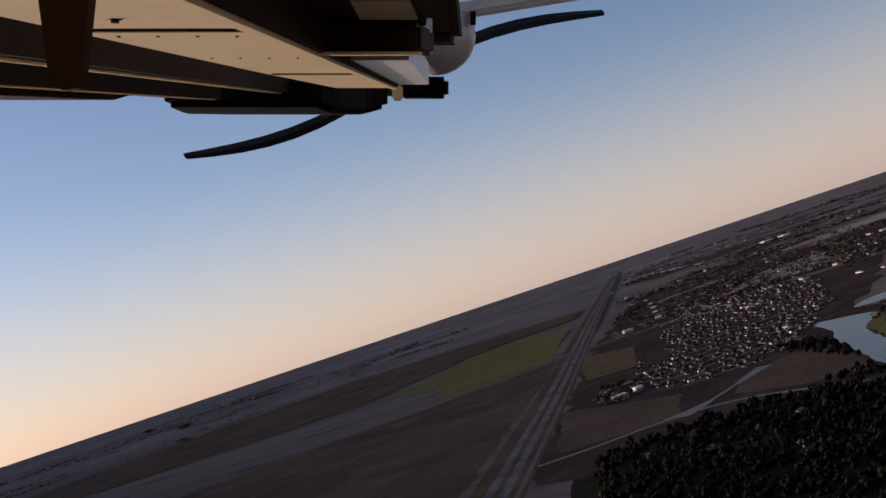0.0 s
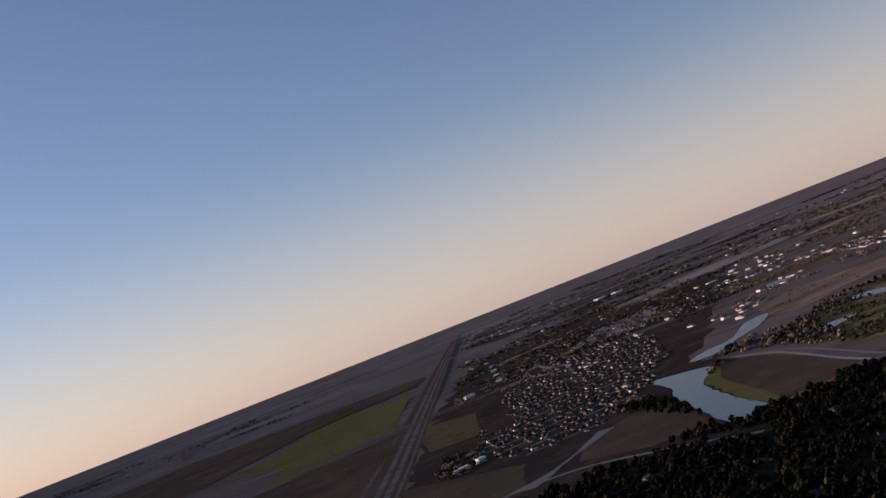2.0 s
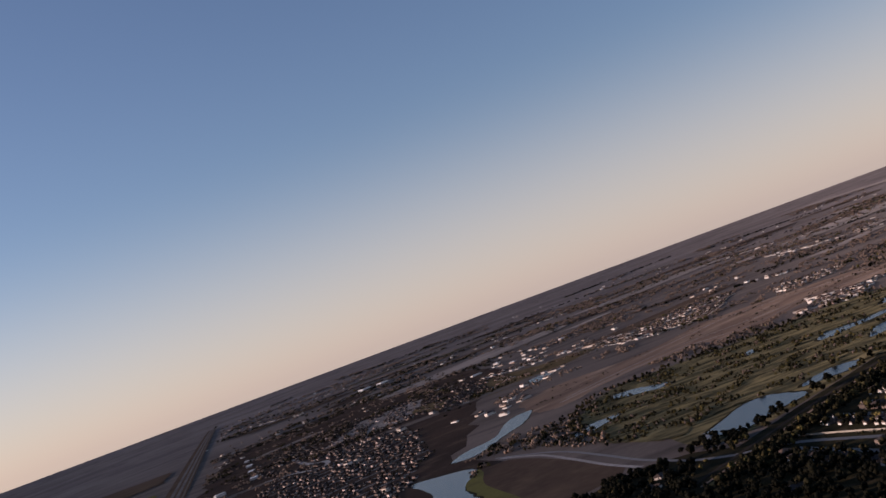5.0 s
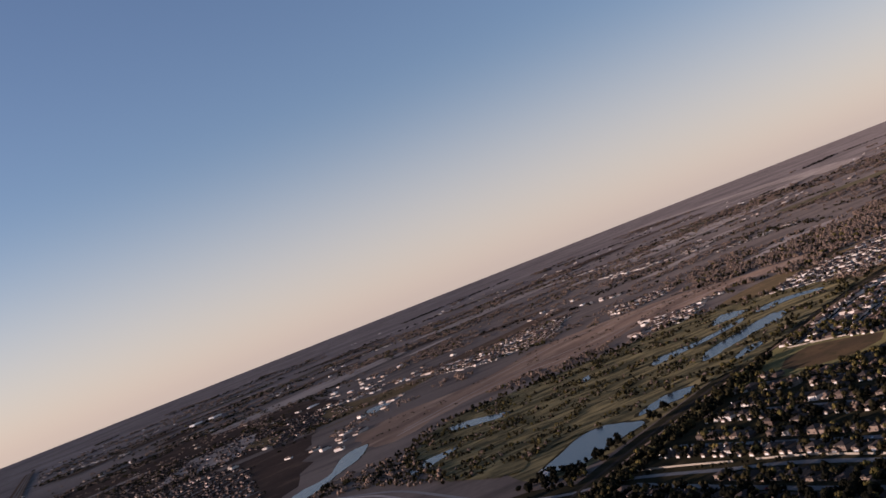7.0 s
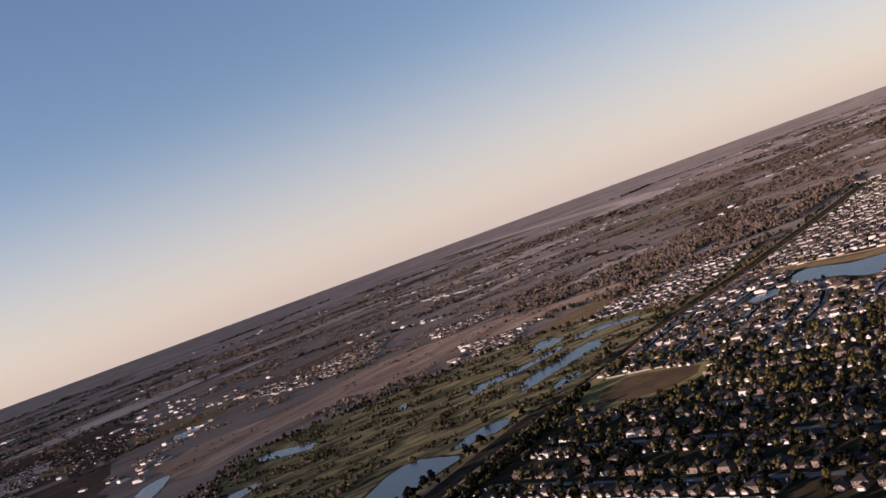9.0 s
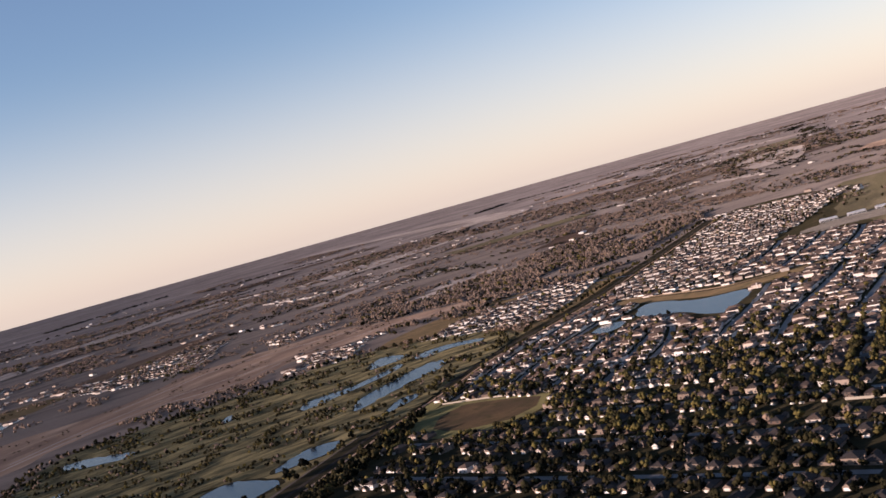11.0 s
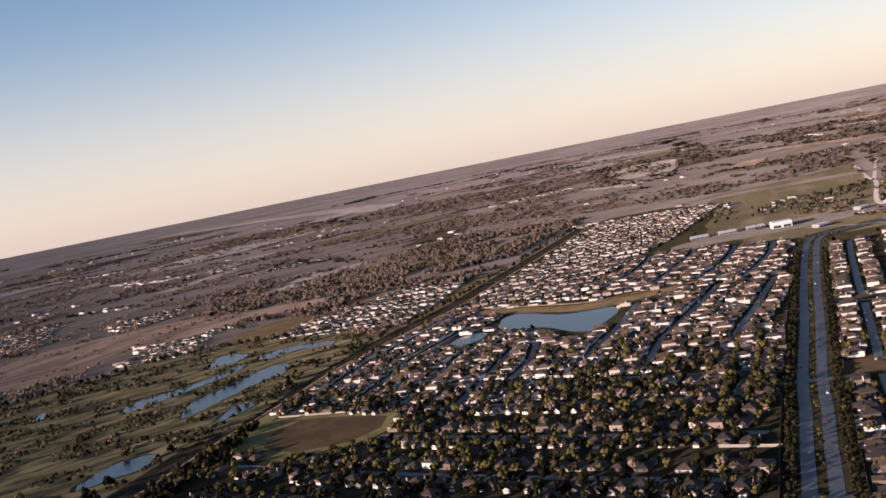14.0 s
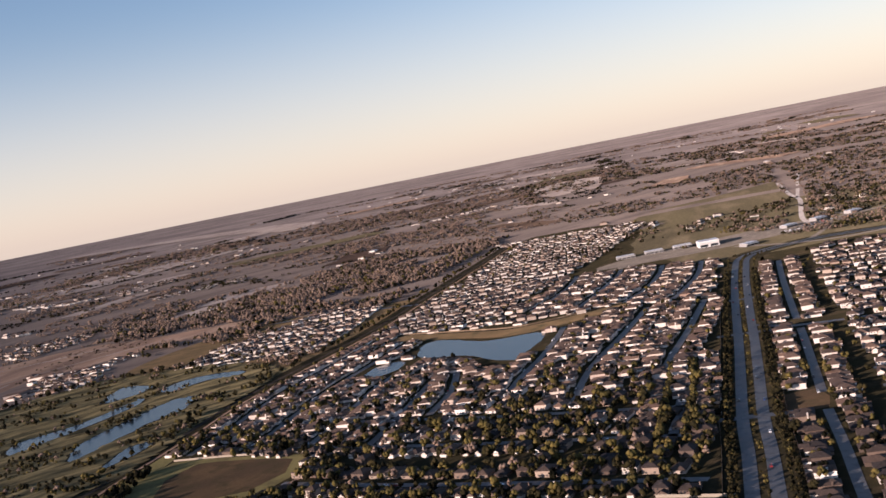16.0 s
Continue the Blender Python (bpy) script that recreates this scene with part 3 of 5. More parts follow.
ribbon("rail_verge", offset(RAIL, -13), 3.5, STUBBLE, "pale dry verge path beside the railway", 0.16)
ribbon("field_path", [(922, 940), (962, 894), (1012, 890), (1042, 902), (1062, 922)], 5, STUBBLE, "pale dirt path round the corner field", 0.2)

# fields, meadows and clearings over the far land
FIELDS = []
field_rng = random.Random(21)
for i in range(260):
    az, d = radians(field_rng.uniform(-3, 90)), 1900 + 6500 * field_rng.random() ** 1.2
    x, y = 200 + d * math.sin(az), 200 + d * math.cos(az)
    w = field_rng.uniform(90, 330) * (d / 2800) ** 0.6
    h = w * field_rng.uniform(0.18, 0.45)
    if x < np.interp(y, [p[1] for p in FREEWAY], [p[0] for p in FREEWAY]) + 150 + w or y < 1100 and x < 2400 or 200 < x < 1150 and y < 2900 or x < 2950 and y < 1750 or x < 2050 and y < 2700 or inside((x, y), STRIP) or inside((x, y), TOPFIELD):
        continue
    if any(math.hypot(x - a, y - b) < w + r for a, b, r, o in FIELDS) or len(FIELDS) > 75:
        continue
    t = math.radians(field_rng.choice((14, 14, -32, 58))) + field_rng.uniform(-0.15, 0.15)
    outline = [(x + u * w * math.cos(t) - v * h * math.sin(t), y + u * w * math.sin(t) + v * h * math.cos(t)) for u, v in ((-1, -1), (0, -1.1), (1, -0.9), (1.05, 0), (0.95, 1), (0, 0.95), (-1, 1.05), (-0.95, 0))]
    k = field_rng.choices(range(5), (4, 2, 3, 2, 1.5))[0]
    patch("far_field", outline, (PALE_GRASS, PLOUGH, OLIVE_FIELD, DARK_SOIL, STUBBLE)[k], ("pale dry grass field among far trees", "brown ploughed field among far trees", "dull olive meadow among far trees", "dark bare clearing among far trees", "sunlit tan stubble field among far trees")[k], "field", 0.16, 60, rough_edge=14, straight=True)
    FIELDS.append((x, y, w * 1.2, outline))

# ---- house plots along the streets ----
rng = random.Random(7)


def frame_rows(base, first, pitch, count, x_min, x_max):
    return [[p for p in offset(smooth_line(base, 20), first + i * pitch) if x_min <= p[0] <= x_max] for i in range(count)]


PALE_VALLEY = [(5200, 4250), (6400, 5450), (7450, 7300), (8300, 9350), (9400, 9450), (8600, 7300), (7600, 5450), (6200, 4250)]
RESERVED = [widened(o, 13) for _, o, _ in PONDS] + [[(1500, 1130), (1548, 1120), (1530, 1020), (1520, 945), (1556, 890), (1610, 830), (1580, 810), (1500, 880), (1465, 935), (1490, 1030)]] + [GOLF, STRIP, CORNER, RIVERFIELD, TOPFIELD, BROWN_LOT, RAMP_LOT, CAR_PARK, OPEN_LOT, [(1475, 1060), (1500, 1120), (1538, 1110), (1538, 960), (1510, 870), (1470, 880), (1480, 960)]]


BOUNDED = [((min(p[0] for p in o), max(p[0] for p in o), min(p[1] for p in o), max(p[1] for p in o)), o) for o in RESERVED]


def rail_y(x):
    return float(np.interp(x, [p[0] for p in RAIL], [p[1] for p in RAIL]))


def boulevard_y(x):
    return float(np.interp(x, [p[0] for p in BOULEVARD], [p[1] for p in BOULEVARD]))


OPEN_ROADS = np.array([p for line in (*FIELD_ROADS, LOOP, [(40, 1210), (120, 1212), (210, 1228), (285, 1208), (345, 1135), (420, 1010)],
                       [(1900, 960), (1965, 910), (2020, 840), (2105, 780), (2165, 700), (2300, 560)], [(2000, 785), (1950, 665), (1980, 565)], [(2150, 715), (2400, 760), (2720, 810), (3690, 1040)])
                       for p in smooth_line(line, 12)])


def free(x, y, margin=0.0):
    if x > 3800 or y > 2800:
        return True
    if np.min((OPEN_ROADS[:, 0] - x) ** 2 + (OPEN_ROADS[:, 1] - y) ** 2) < (17 + margin) ** 2:
        return False
    if any(a < x < b and c < y < d and inside((x, y), o) for (a, b, c, d), o in BOUNDED):
        return False
    if abs(y - rail_y(x)) < 26 + margin and 560 < x < 2500:
        return False
    if x < 2000 and abs(y - boulevard_y(x)) < 24 + margin:
        return False
    return True


PLOTS = []       # x, y, turn
CELLS = collections.defaultdict(list)


def apart(x, y, gap=10.2):
    """Whether no other house stands too close; if so the plot is taken."""
    i, j = int(x // 20), int(y // 20)
    if any((x - a) ** 2 + (y - b) ** 2 < gap * gap for u in (-1, 0, 1) for v in (-1, 0, 1) for a, b in CELLS[i + u, j + v]):
        return False
    CELLS[i, j].append((x, y))
    return True


def plots(line, spacing=13.4, setback=14.5, keep=None, share=1.0, jitter=1.5):
    """House plots on both sides of a street."""
    pts = smooth_line(line, 6.0)
    run = 0.0
    nxt = spacing * 0.5
    for (x0, y0), (x1, y1) in zip(pts, pts[1:]):
        l = math.hypot(x1 - x0, y1 - y0)
        while run + l >= nxt:
            t = (nxt - run) / l
            x, y, a = x0 + (x1 - x0) * t, y0 + (y1 - y0) * t, math.atan2(y1 - y0, x1 - x0)
            for side in (1, -1):
                px = x - math.sin(a) * side * setback + rng.uniform(-jitter, jitter)
                py = y + math.cos(a) * side * setback + rng.uniform(-jitter, jitter)
                if rng.random() < share and free(px, py) and (keep is None or keep(px, py)) and apart(px, py):
                    PLOTS.append((px, py, a + (0 if side < 0 else math.pi)))
            nxt += spacing
        run += l


STREETS = []


def street(line, keep=None, **kw):
    """Houses on both sides, and the street itself wherever the land is open to it."""
    plots(line, keep=keep, **kw)
    run = []
    for p in smooth_line(line, 12.0) + [None]:
        if p and free(*p, -6) and (keep is None or keep(*p)):
            run.append(p)
        else:
            if len(run) > 3:
                STREETS.append(run[::2] + ([] if len(run) % 2 else [run[-1]]))
            run = []


# winding streets between the boulevard and the lake
for line in ([(1040, 612), (1102, 624), (1180, 642), (1262, 664)], [(1150, 652), (1250, 677), (1400, 697), (1500, 712), (1570, 722)],
             [(1160, 728), (1275, 755), (1395, 768), (1480, 778), (1556, 788)], [(1217, 811), (1268, 822), (1335, 832), (1425, 851), (1490, 868)],
             [(1150, 860), (1230, 880), (1330, 930), (1350, 985)],
             [(1596, 768), (1648, 770), (1746, 779), (1820, 792), (1888, 808)], [(1600, 834), (1663, 832), (1743, 838), (1830, 853), (1895, 869)],
             [(1610, 896), (1694, 902), (1789, 915), (1852, 924), (1905, 938)], [(1620, 966), (1719, 970), (1809, 984), (1891, 1006)]):
    street(line, share=0.99, setback=19.0 if line[0][0] == 1040 else 14.5, jitter=2.2)
# one row along the lake bank
plots([(1556, 1100), (1556, 1020), (1556, 955), (1582, 895), (1602, 855)], spacing=14, setback=2)
# streets along the railway
for row in frame_rows(RAIL, -50, -62, 4, 1060, 1560):
    street(row[::4], keep=lambda x, y: y > boulevard_y(x) + 262 and x < 1545, share=0.97)
# leafy cross streets nearer by
for i in range(7):
    x = 632 + i * 87 - 18 * (i == 6)
    low, top = boulevard_y(x) + 30, rail_y(x) - 60
    street([(x - 6, low), (x + 4 * math.sin(i), (low + top) / 2), (x + 22, top)], keep=lambda x, y: x < 1165, share=0.95, spacing=15, setback=17.5)
    plots([(x + 38, low), (x + 44 + 4 * math.sin(i), (low + top) / 2), (x + 62, top)], keep=lambda x, y: x < 1130, share=0.2, spacing=17, setback=3)
# a street along the other side of the boulevard, and closes that run off it
street(offset(smooth_line([p for p in BOULEVARD if p[0] < 1800], 40), -49), keep=lambda x, y: x > 560 and abs(x - 1388) > 15, share=0.97, spacing=14.0, jitter=2.2)
for i in range(21):
    x = 600 + i * 61 + 6 * math.sin(2.3 * i)
    y = boulevard_y(x) - 92
    if abs(x - 1385) > 30:
        street([(x, y), (x + 16 + 6 * math.sin(i), y - 110), (x + 40, y - 260)], share=0.96, spacing=13.6, setback=14.5, jitter=2.4)
# close rows beyond the lake
for i in range(19):
    x = 1590 + i * 55
    top = rail_y(x + 30) - 40
    low = 1012 + i * 4
    if i > 7:
        top = 1235 + (i - 7) * 20
        low = 1030 + (i - 7) * 8
    street([(x + 40, low), (x + 8 * math.sin(i), (low + top) / 2), (x - 45, top)], spacing=13.0, setback=13.6, share=1.0, jitter=2.0)
# rows north of the railway
for i in range(8):
    x = 1490 + i * 50
    street([(x + 40, rail_y(x) + 42 + i * 6), (x + 5, 1335 + i * 16), (x - 40, 1480 - abs(i - 3) * 12)], share=0.98, spacing=14, setback=12.5)
# infill on the remaining land between the streets
STREET_AT = np.array([p for line in STREETS for p in smooth_line(line, 10)])
INFILL = [[(1120, 620), (1250, 640), (1660, 735), (1880, 775), (1905, 1000), (1700, 1000), (1590, 1020), (1560, 840), (1490, 850), (1440, 860), (1320, 860), (1290, 990), (1340, 1060), (1470, 1130), (1290, 1115), (1080, 1055), (1070, 900)],
          [(600, 330), (900, 425), (1300, 520), (1700, 610), (1900, 640), (1930, 420), (1500, 300), (900, 200)]]
for i in range(26000):
    area = INFILL[0] if rng.random() < 0.6 else INFILL[1]
    x, y = rng.uniform(580, 1940), rng.uniform(190, 1140)
    if not inside((x, y), area) or not free(x, y, 4):
        continue
    d = np.hypot(STREET_AT[:, 0] - x, STREET_AT[:, 1] - y)
    if d.min() < 13 or not apart(x, y, 13.2):
        continue
    k = min(range(len(PLOTS)), key=lambda j: (PLOTS[j][0] - x) ** 2 + (PLOTS[j][1] - y) ** 2)
    PLOTS.append((x, y, PLOTS[k][2] + math.pi * rng.randrange(2)))
# the town beside the freeway
TOWN = [(250, 1640), (420, 2380), (540, 2520), (720, 2640), (980, 2760), (1085, 2760), (1085, 2640), (840, 2385), (685, 1900), (630, 1830), (560, 1650), (385, 1440), (275, 1450)]
for i in range(20):
    y = 1470 + i * 60
    street([(210, y - 20), (480, y), (860, y + 40)], keep=lambda x, y: inside((x, y), TOWN), share=0.66, spacing=17, jitter=4)
# thinner rows beyond the town
OUTSKIRTS = [(540, 2520), (720, 2640), (980, 2760), (1085, 2640), (1300, 2750), (1400, 3150), (1150, 3550), (800, 3700), (600, 3100)]
for i in range(22):
    y = 2450 + i * 58
    plots([(480, y - 30), (900, y), (1420, y + 50)], keep=lambda x, y: inside((x, y), OUTSKIRTS), share=0.42, spacing=19, jitter=6)
# lone houses in clearings of the dark woods
WOOD_HOUSES = [(555, 1010), (585, 1035), (612, 940), (520, 905), (470, 960), (430, 820), (560, 820), (360, 900), (300, 1010), (250, 860), (200, 980), (150, 1060), (600, 720), (480, 700), (380, 1040), (330, 760)]
for x, y in WOOD_HOUSES:
    if apart(x, y):
        PLOTS.append((x, y, rng.choice((0.3, 1.9)) + rng.uniform(-0.2, 0.2)))
# far rows of houses
for x0, y0, x1, y1, n in ((1620, 2580, 1830, 2540, 4), (1640, 2350, 1830, 2520, 3), (1385, 1605, 1470, 1640, 3), (1370, 1650, 1480, 1700, 2), (1720, 2130, 1850, 2090, 4), (1500, 2590, 1505, 2310, 4), (1520, 2330, 1680, 2370, 4), (1580, 1720, 1640, 1690, 2), (1370, 3081, 1487, 2984, 2), (1550, 2260, 1740, 2410, 2),
                          (1000, 2560, 1180, 2900, 3), (1010, 2270, 1090, 2330, 1), (770, 1390, 800, 1440, 1), (2000, 1900, 2300, 1700, 2), (2900, 3050, 3150, 2850, 3), (2500, 2500, 2700, 2350, 2)):
    for k in range(n):
        plots([(x0 + 45 * k, y0 + 30 * k), ((x0 + x1) / 2 + 45 * k, (y0 + y1) / 2 + 36 * k), (x1 + 45 * k, y1 + 30 * k)], spacing=20, share=0.9)
for line in STREETS:
    ribbon("street", line, 7.0, STREET, "grey residential street between houses", 0.17)

# ---- houses ----
GLASS, _nt, _b = material("window_glass", 0.08)
_b.inputs["Base Color"].default_value = (0.03, 0.035, 0.04, 1)
_b.inputs["Specular IOR Level"].default_value = 0.6
GARAGE = varied("garage_door_paint", [(0.70, 0.66, 0.58), (0.55, 0.50, 0.43), (0.75, 0.73, 0.70)], 0.7, "Object", grain=0.15)


def box(x0, x1, y0, y1, z0, z1):
    v = [(x0, y0, z0), (x1, y0, z0), (x1, y1, z0), (x0, y1, z0), (x0, y0, z1), (x1, y0, z1), (x1, y1, z1), (x0, y1, z1)]
    return v, [(0, 1, 5, 4), (1, 2, 6, 5), (2, 3, 7, 6), (3, 0, 4, 7), (4, 5, 6, 7)]


def hip(x0, x1, y0, y1, z, rise, out=0.5, thick=0.25):
    """A hipped roof with eaves."""
    x0, x1, y0, y1 = x0 - out, x1 + out, y0 - out, y1 + out
    w, d = x1 - x0, y1 - y0
    if w >= d:
        r0, r1 = (x0 + d * 0.45, (y0 + y1) / 2, z + rise), (x1 - d * 0.45, (y0 + y1) / 2, z + rise)
    else:
        r0, r1 = ((x0 + x1) / 2, y0 + w * 0.45, z + rise), ((x0 + x1) / 2, y1 - w * 0.45, z + rise)
    v = [(x0, y0, z), (x1, y0, z), (x1, y1, z), (x0, y1, z), r0, r1] + [(x0, y0, z - thick), (x1, y0, z - thick), (x1, y1, z - thick), (x0, y1, z - thick)]
    f = [(0, 1, 5, 4), (1, 2, 5), (2, 3, 4, 5), (3, 0, 4)] if w >= d else [(0, 1, 4), (1, 2, 5, 4), (2, 3, 5), (3, 0, 4, 5)]
    return v, f + [(6, 7, 1, 0), (7, 8, 2, 1), (8, 9, 3, 2), (9, 6, 0, 3), (9, 8, 7, 6)]


def gable(x0, x1, y0, y1, z, rise, out=0.4):
    """A gabled roof over a wing, its ridge along y, with the gable wall closed."""
    xm = (x0 + x1) / 2
    v = [(x0 - out, y0 - out, z), (x1 + out, y0 - out, z), (x1 + out, y1, z), (x0 - out, y1, z), (xm, y0 - out, z + rise), (xm, y1, z + rise)]
    return v, [(1, 2, 5, 4), (3, 0, 4, 5), (0, 3, 2, 1)], [(x0, y0 - 0.02, z), (x1, y0 - 0.02, z), (xm, y0 - 0.02, z + rise * 0.95)], [(0, 1, 2)]


def house_pieces(kind, WALL, ROOF):
    """The pieces of one of eight house shapes: (name, material, verts, faces). The street front looks along -y."""
    r = random.Random(100 + kind)
    w, d = r.uniform(11.5, 14.0), r.uniform(13, 17)
    two = kind % 3 == 1
    h = 5.6 if two else 3.0
    flip = -1 if kind % 2 else 1
    wing_w, wing_d = r.uniform(6.0, 7.0), r.uniform(3.5, 6.0)
    wx0 = -w / 2 if flip > 0 else w / 2 - wing_w
    out = [("wall", WALL, *box(-w / 2, w / 2, -d / 2, d / 2, -0.3, h)),
           ("roof", ROOF, *hip(-w / 2, w / 2, -d / 2, d / 2, h, r.uniform(2.2, 3.0)))]
    wing_h = 2.9
    out.append(("garage_wall", WALL, *box(wx0, wx0 + wing_w, -d / 2 - wing_d, -d / 2 + 0.1, -0.3, wing_h)))
    gv, gf, tv, tf = gable(wx0, wx0 + wing_w, -d / 2 - wing_d, -d / 2 + 2.5, wing_h, 2.3)
    out.append(("garage_roof", ROOF, gv, gf))
    out.append(("gable", WALL, tv, tf))
    gx = wx0 + wing_w / 2
    out.append(("garage_door", GARAGE, *box(gx - 2.4, gx + 2.4, -d / 2 - wing_d - 0.06, -d / 2 - wing_d + 0.02, -0.05, 2.2)))
    ex = wx0 + wing_w + (w - wing_w) / 2 if flip > 0 else -w / 2 + (w - wing_w) / 2
    for k, (px, pz) in enumerate([(ex - 1.6, 1.0), (ex + 1.2, 1.0)] + ([(ex - 1.5, 3.7), (ex + 1.5, 3.7)] if two else [])):
        out.append(("window", GLASS, *box(px - 0.6, px + 0.6, -d / 2 - 0.05, -d / 2 + 0.02, pz, pz + 1.3)))
    for px in (-w / 4, w / 4):
        out.append(("window", GLASS, *box(px - 0.9, px + 0.9, d / 2 - 0.02, d / 2 + 0.05, 0.9, 2.3)))
    if kind in (2, 5, 7):
        out.append(("chimney", WALL, *box(w / 2 - 0.1, w / 2 + 0.7, 1.0, 2.2, -0.3, h + 2.9)))
    return out


HOUSE_LABELS = ["single-storey brick house with hipped brown shingle roof", "two-storey cream house with hipped shingle roof", "single-storey house with pale walls and chimney",
                "low tan house with gabled garage wing", "two-storey brick house with brown roof", "single-storey cream house with side chimney",
                "low brick house with grey shingle roof", "two-storey pale house with chimney"]
shapes = [house_pieces(k, WALL, ROOF) for k in range(8)]
mid_shapes = [house_pieces(k, MID_WALL, ROOF) for k in range(8)]
town_shapes = [house_pieces(k, TOWN_WALL, TOWN_ROOF) for k in range(8)]
old_shapes = [house_pieces(k, DIM_WALL, DIM_ROOF) for k in range(8)]
OLD_LABELS = [l.replace("cream", "dark brick").replace("pale", "dark").replace("tan", "brown") + " among trees" for l in HOUSE_LABELS]


def old(x, y):
    """The leafy older streets lie west of a ragged line."""
    return x < 1085 + 150 * noise.noise((x / 60, y / 60, 2.4))


def style(x, y):
    """0 pale new houses, 1 mixed brick houses, 2 older houses darkened for shade, 3 the dark-roofed town."""
    if inside((x, y), TOWN) or inside((x, y), OUTSKIRTS):
        return 3
    return 2 if old(x, y) else 1 if x < 1480 and y < rail_y(x) else 0


STYLES = [shapes, mid_shapes, old_shapes, town_shapes]
PLOTS.sort(key=lambda p: math.hypot(p[0] - 560, p[1] - 520))
NEAR_COUNT = 290
SIZES = (0.80, 0.82, 0.80, 0.60)      # by style
models = []
for k, pieces in enumerate(shapes + mid_shapes + old_shapes):
    base = new("house")
    tagged(base, (HOUSE_LABELS + HOUSE_LABELS + OLD_LABELS)[k], "house", "houses along the streets")
    for name, mat, v, f in pieces:
        mesh_object(name, v, f, [mat], base)
    models.append(base)
used = set()
for i, (x, y, a) in enumerate(PLOTS[:NEAR_COUNT]):
    k = rng.randrange(8) + 8 * style(x, y)
    m = Matrix.Translation((x, y, 0)) @ Matrix.Rotation(a, 4, "Z")
    if k not in used:
        used.add(k)
        models[k].matrix_basis = m @ Matrix.Scale(SIZES[k // 8], 4)
    else:
        copy_thing(models[k], m)


class Heap:
    """Many small pieces in one mesh."""

    def __init__(self):
        self.v, self.f, self.m, self.n = [], [], [], 0

    def add(self, v, f, mat, m):
        s = np.asarray(v) @ m[:3, :3].T + m[:3, 3]
        self.v.append(s)
        self.f += [tuple(i + self.n for i in g) for g in f]
        self.m += [mat] * len(f)
        self.n += len(v)

    def build(self, name, mats):
        return mesh_object(name, np.concatenate(self.v).tolist(), self.f, mats, mat_index=self.m)


def placed(x, y, a, size=1.0):
    (px, py, pz), s = lie(x, y)
    s *= size
    c, n = math.cos(a) * s, math.sin(a) * s
    return np.array([[c, -n, 0, px], [n, c, 0, py], [0, 0, s, pz], [0, 0, 0, 1.0]])


for k, ob in enumerate(models):
    if k not in used:
        for o in ob.children:
            bpy.data.objects.remove(o)
        bpy.data.objects.remove(ob)
MATS = [WALL, ROOF, GARAGE, GLASS, DIM_WALL, DIM_ROOF, MID_WALL, TOWN_WALL, TOWN_ROOF]
heap = Heap()
for x, y, a in PLOTS[NEAR_COUNT:]:
    m = placed(x, y, a, SIZES[style(x, y)] if math.hypot(x, y) < 2300 else 0.7)
    for name, mat, v, f in STYLES[style(x, y)][rng.randrange(8)]:
        if name not in ("window", "gable") or math.hypot(x, y) < 1700:
            heap.add(v, f, MATS.index(mat), m)
tagged(heap.build("houses_far", MATS), "hundreds of brick and cream suburban houses with shingle roofs", "houses", kind="stuff")

# scattered houses, barns and sheds over the far land
heap = Heap()
for i in range(26):
    x, y = rng.uniform(2260, 2680), rng.uniform(620, 1150)
    if free(x, y):
        m = placed(x, y, rng.uniform(0, 6.28), 0.85)
        for name, mat, v, f in shapes[rng.randrange(8)][:4]:
            heap.add(v, f, MATS.index(mat), m)
for i in range(2600):
    az, d = radians(rng.uniform(-10, 95)), 1500 + 9000 * rng.random() ** 1.4
    x, y = 200 + d * math.sin(az), 200 + d * math.cos(az)
    n = noise.noise((x / 900, y / 900, 1.7))
    if az < radians(6) and x < np.interp(y, [p[1] for p in FREEWAY], [p[0] for p in FREEWAY]) + 80:
        continue
    if n + 0.6 * noise.noise((x / 230, y / 230, 5.1)) < 0.22 or not free(x, y) or y < 900:
        continue
    big = rng.random() < 0.06 and d > 3200
    m = placed(x, y, rng.choice((0.3, 1.87)) + rng.uniform(-0.3, 0.3), 1.0)
    if big:
        w, d2, h = rng.uniform(18, 40), rng.uniform(12, 20), rng.uniform(4, 6)
        heap.add(*box(-w / 2, w / 2, -d2 / 2, d2 / 2, -1, h), 0, m)
        heap.add(*hip(-w / 2, w / 2, -d2 / 2, d2 / 2, h, 1.5), 9, m)
    else:
        for name, mat, v, f in shapes[rng.randrange(8)][:4]:
            heap.add(v, f, MATS.index(mat), m)
tagged(heap.build("scattered_houses", MATS + [METALROOF]), "scattered distant houses and pale sheds", "houses", kind="stuff")

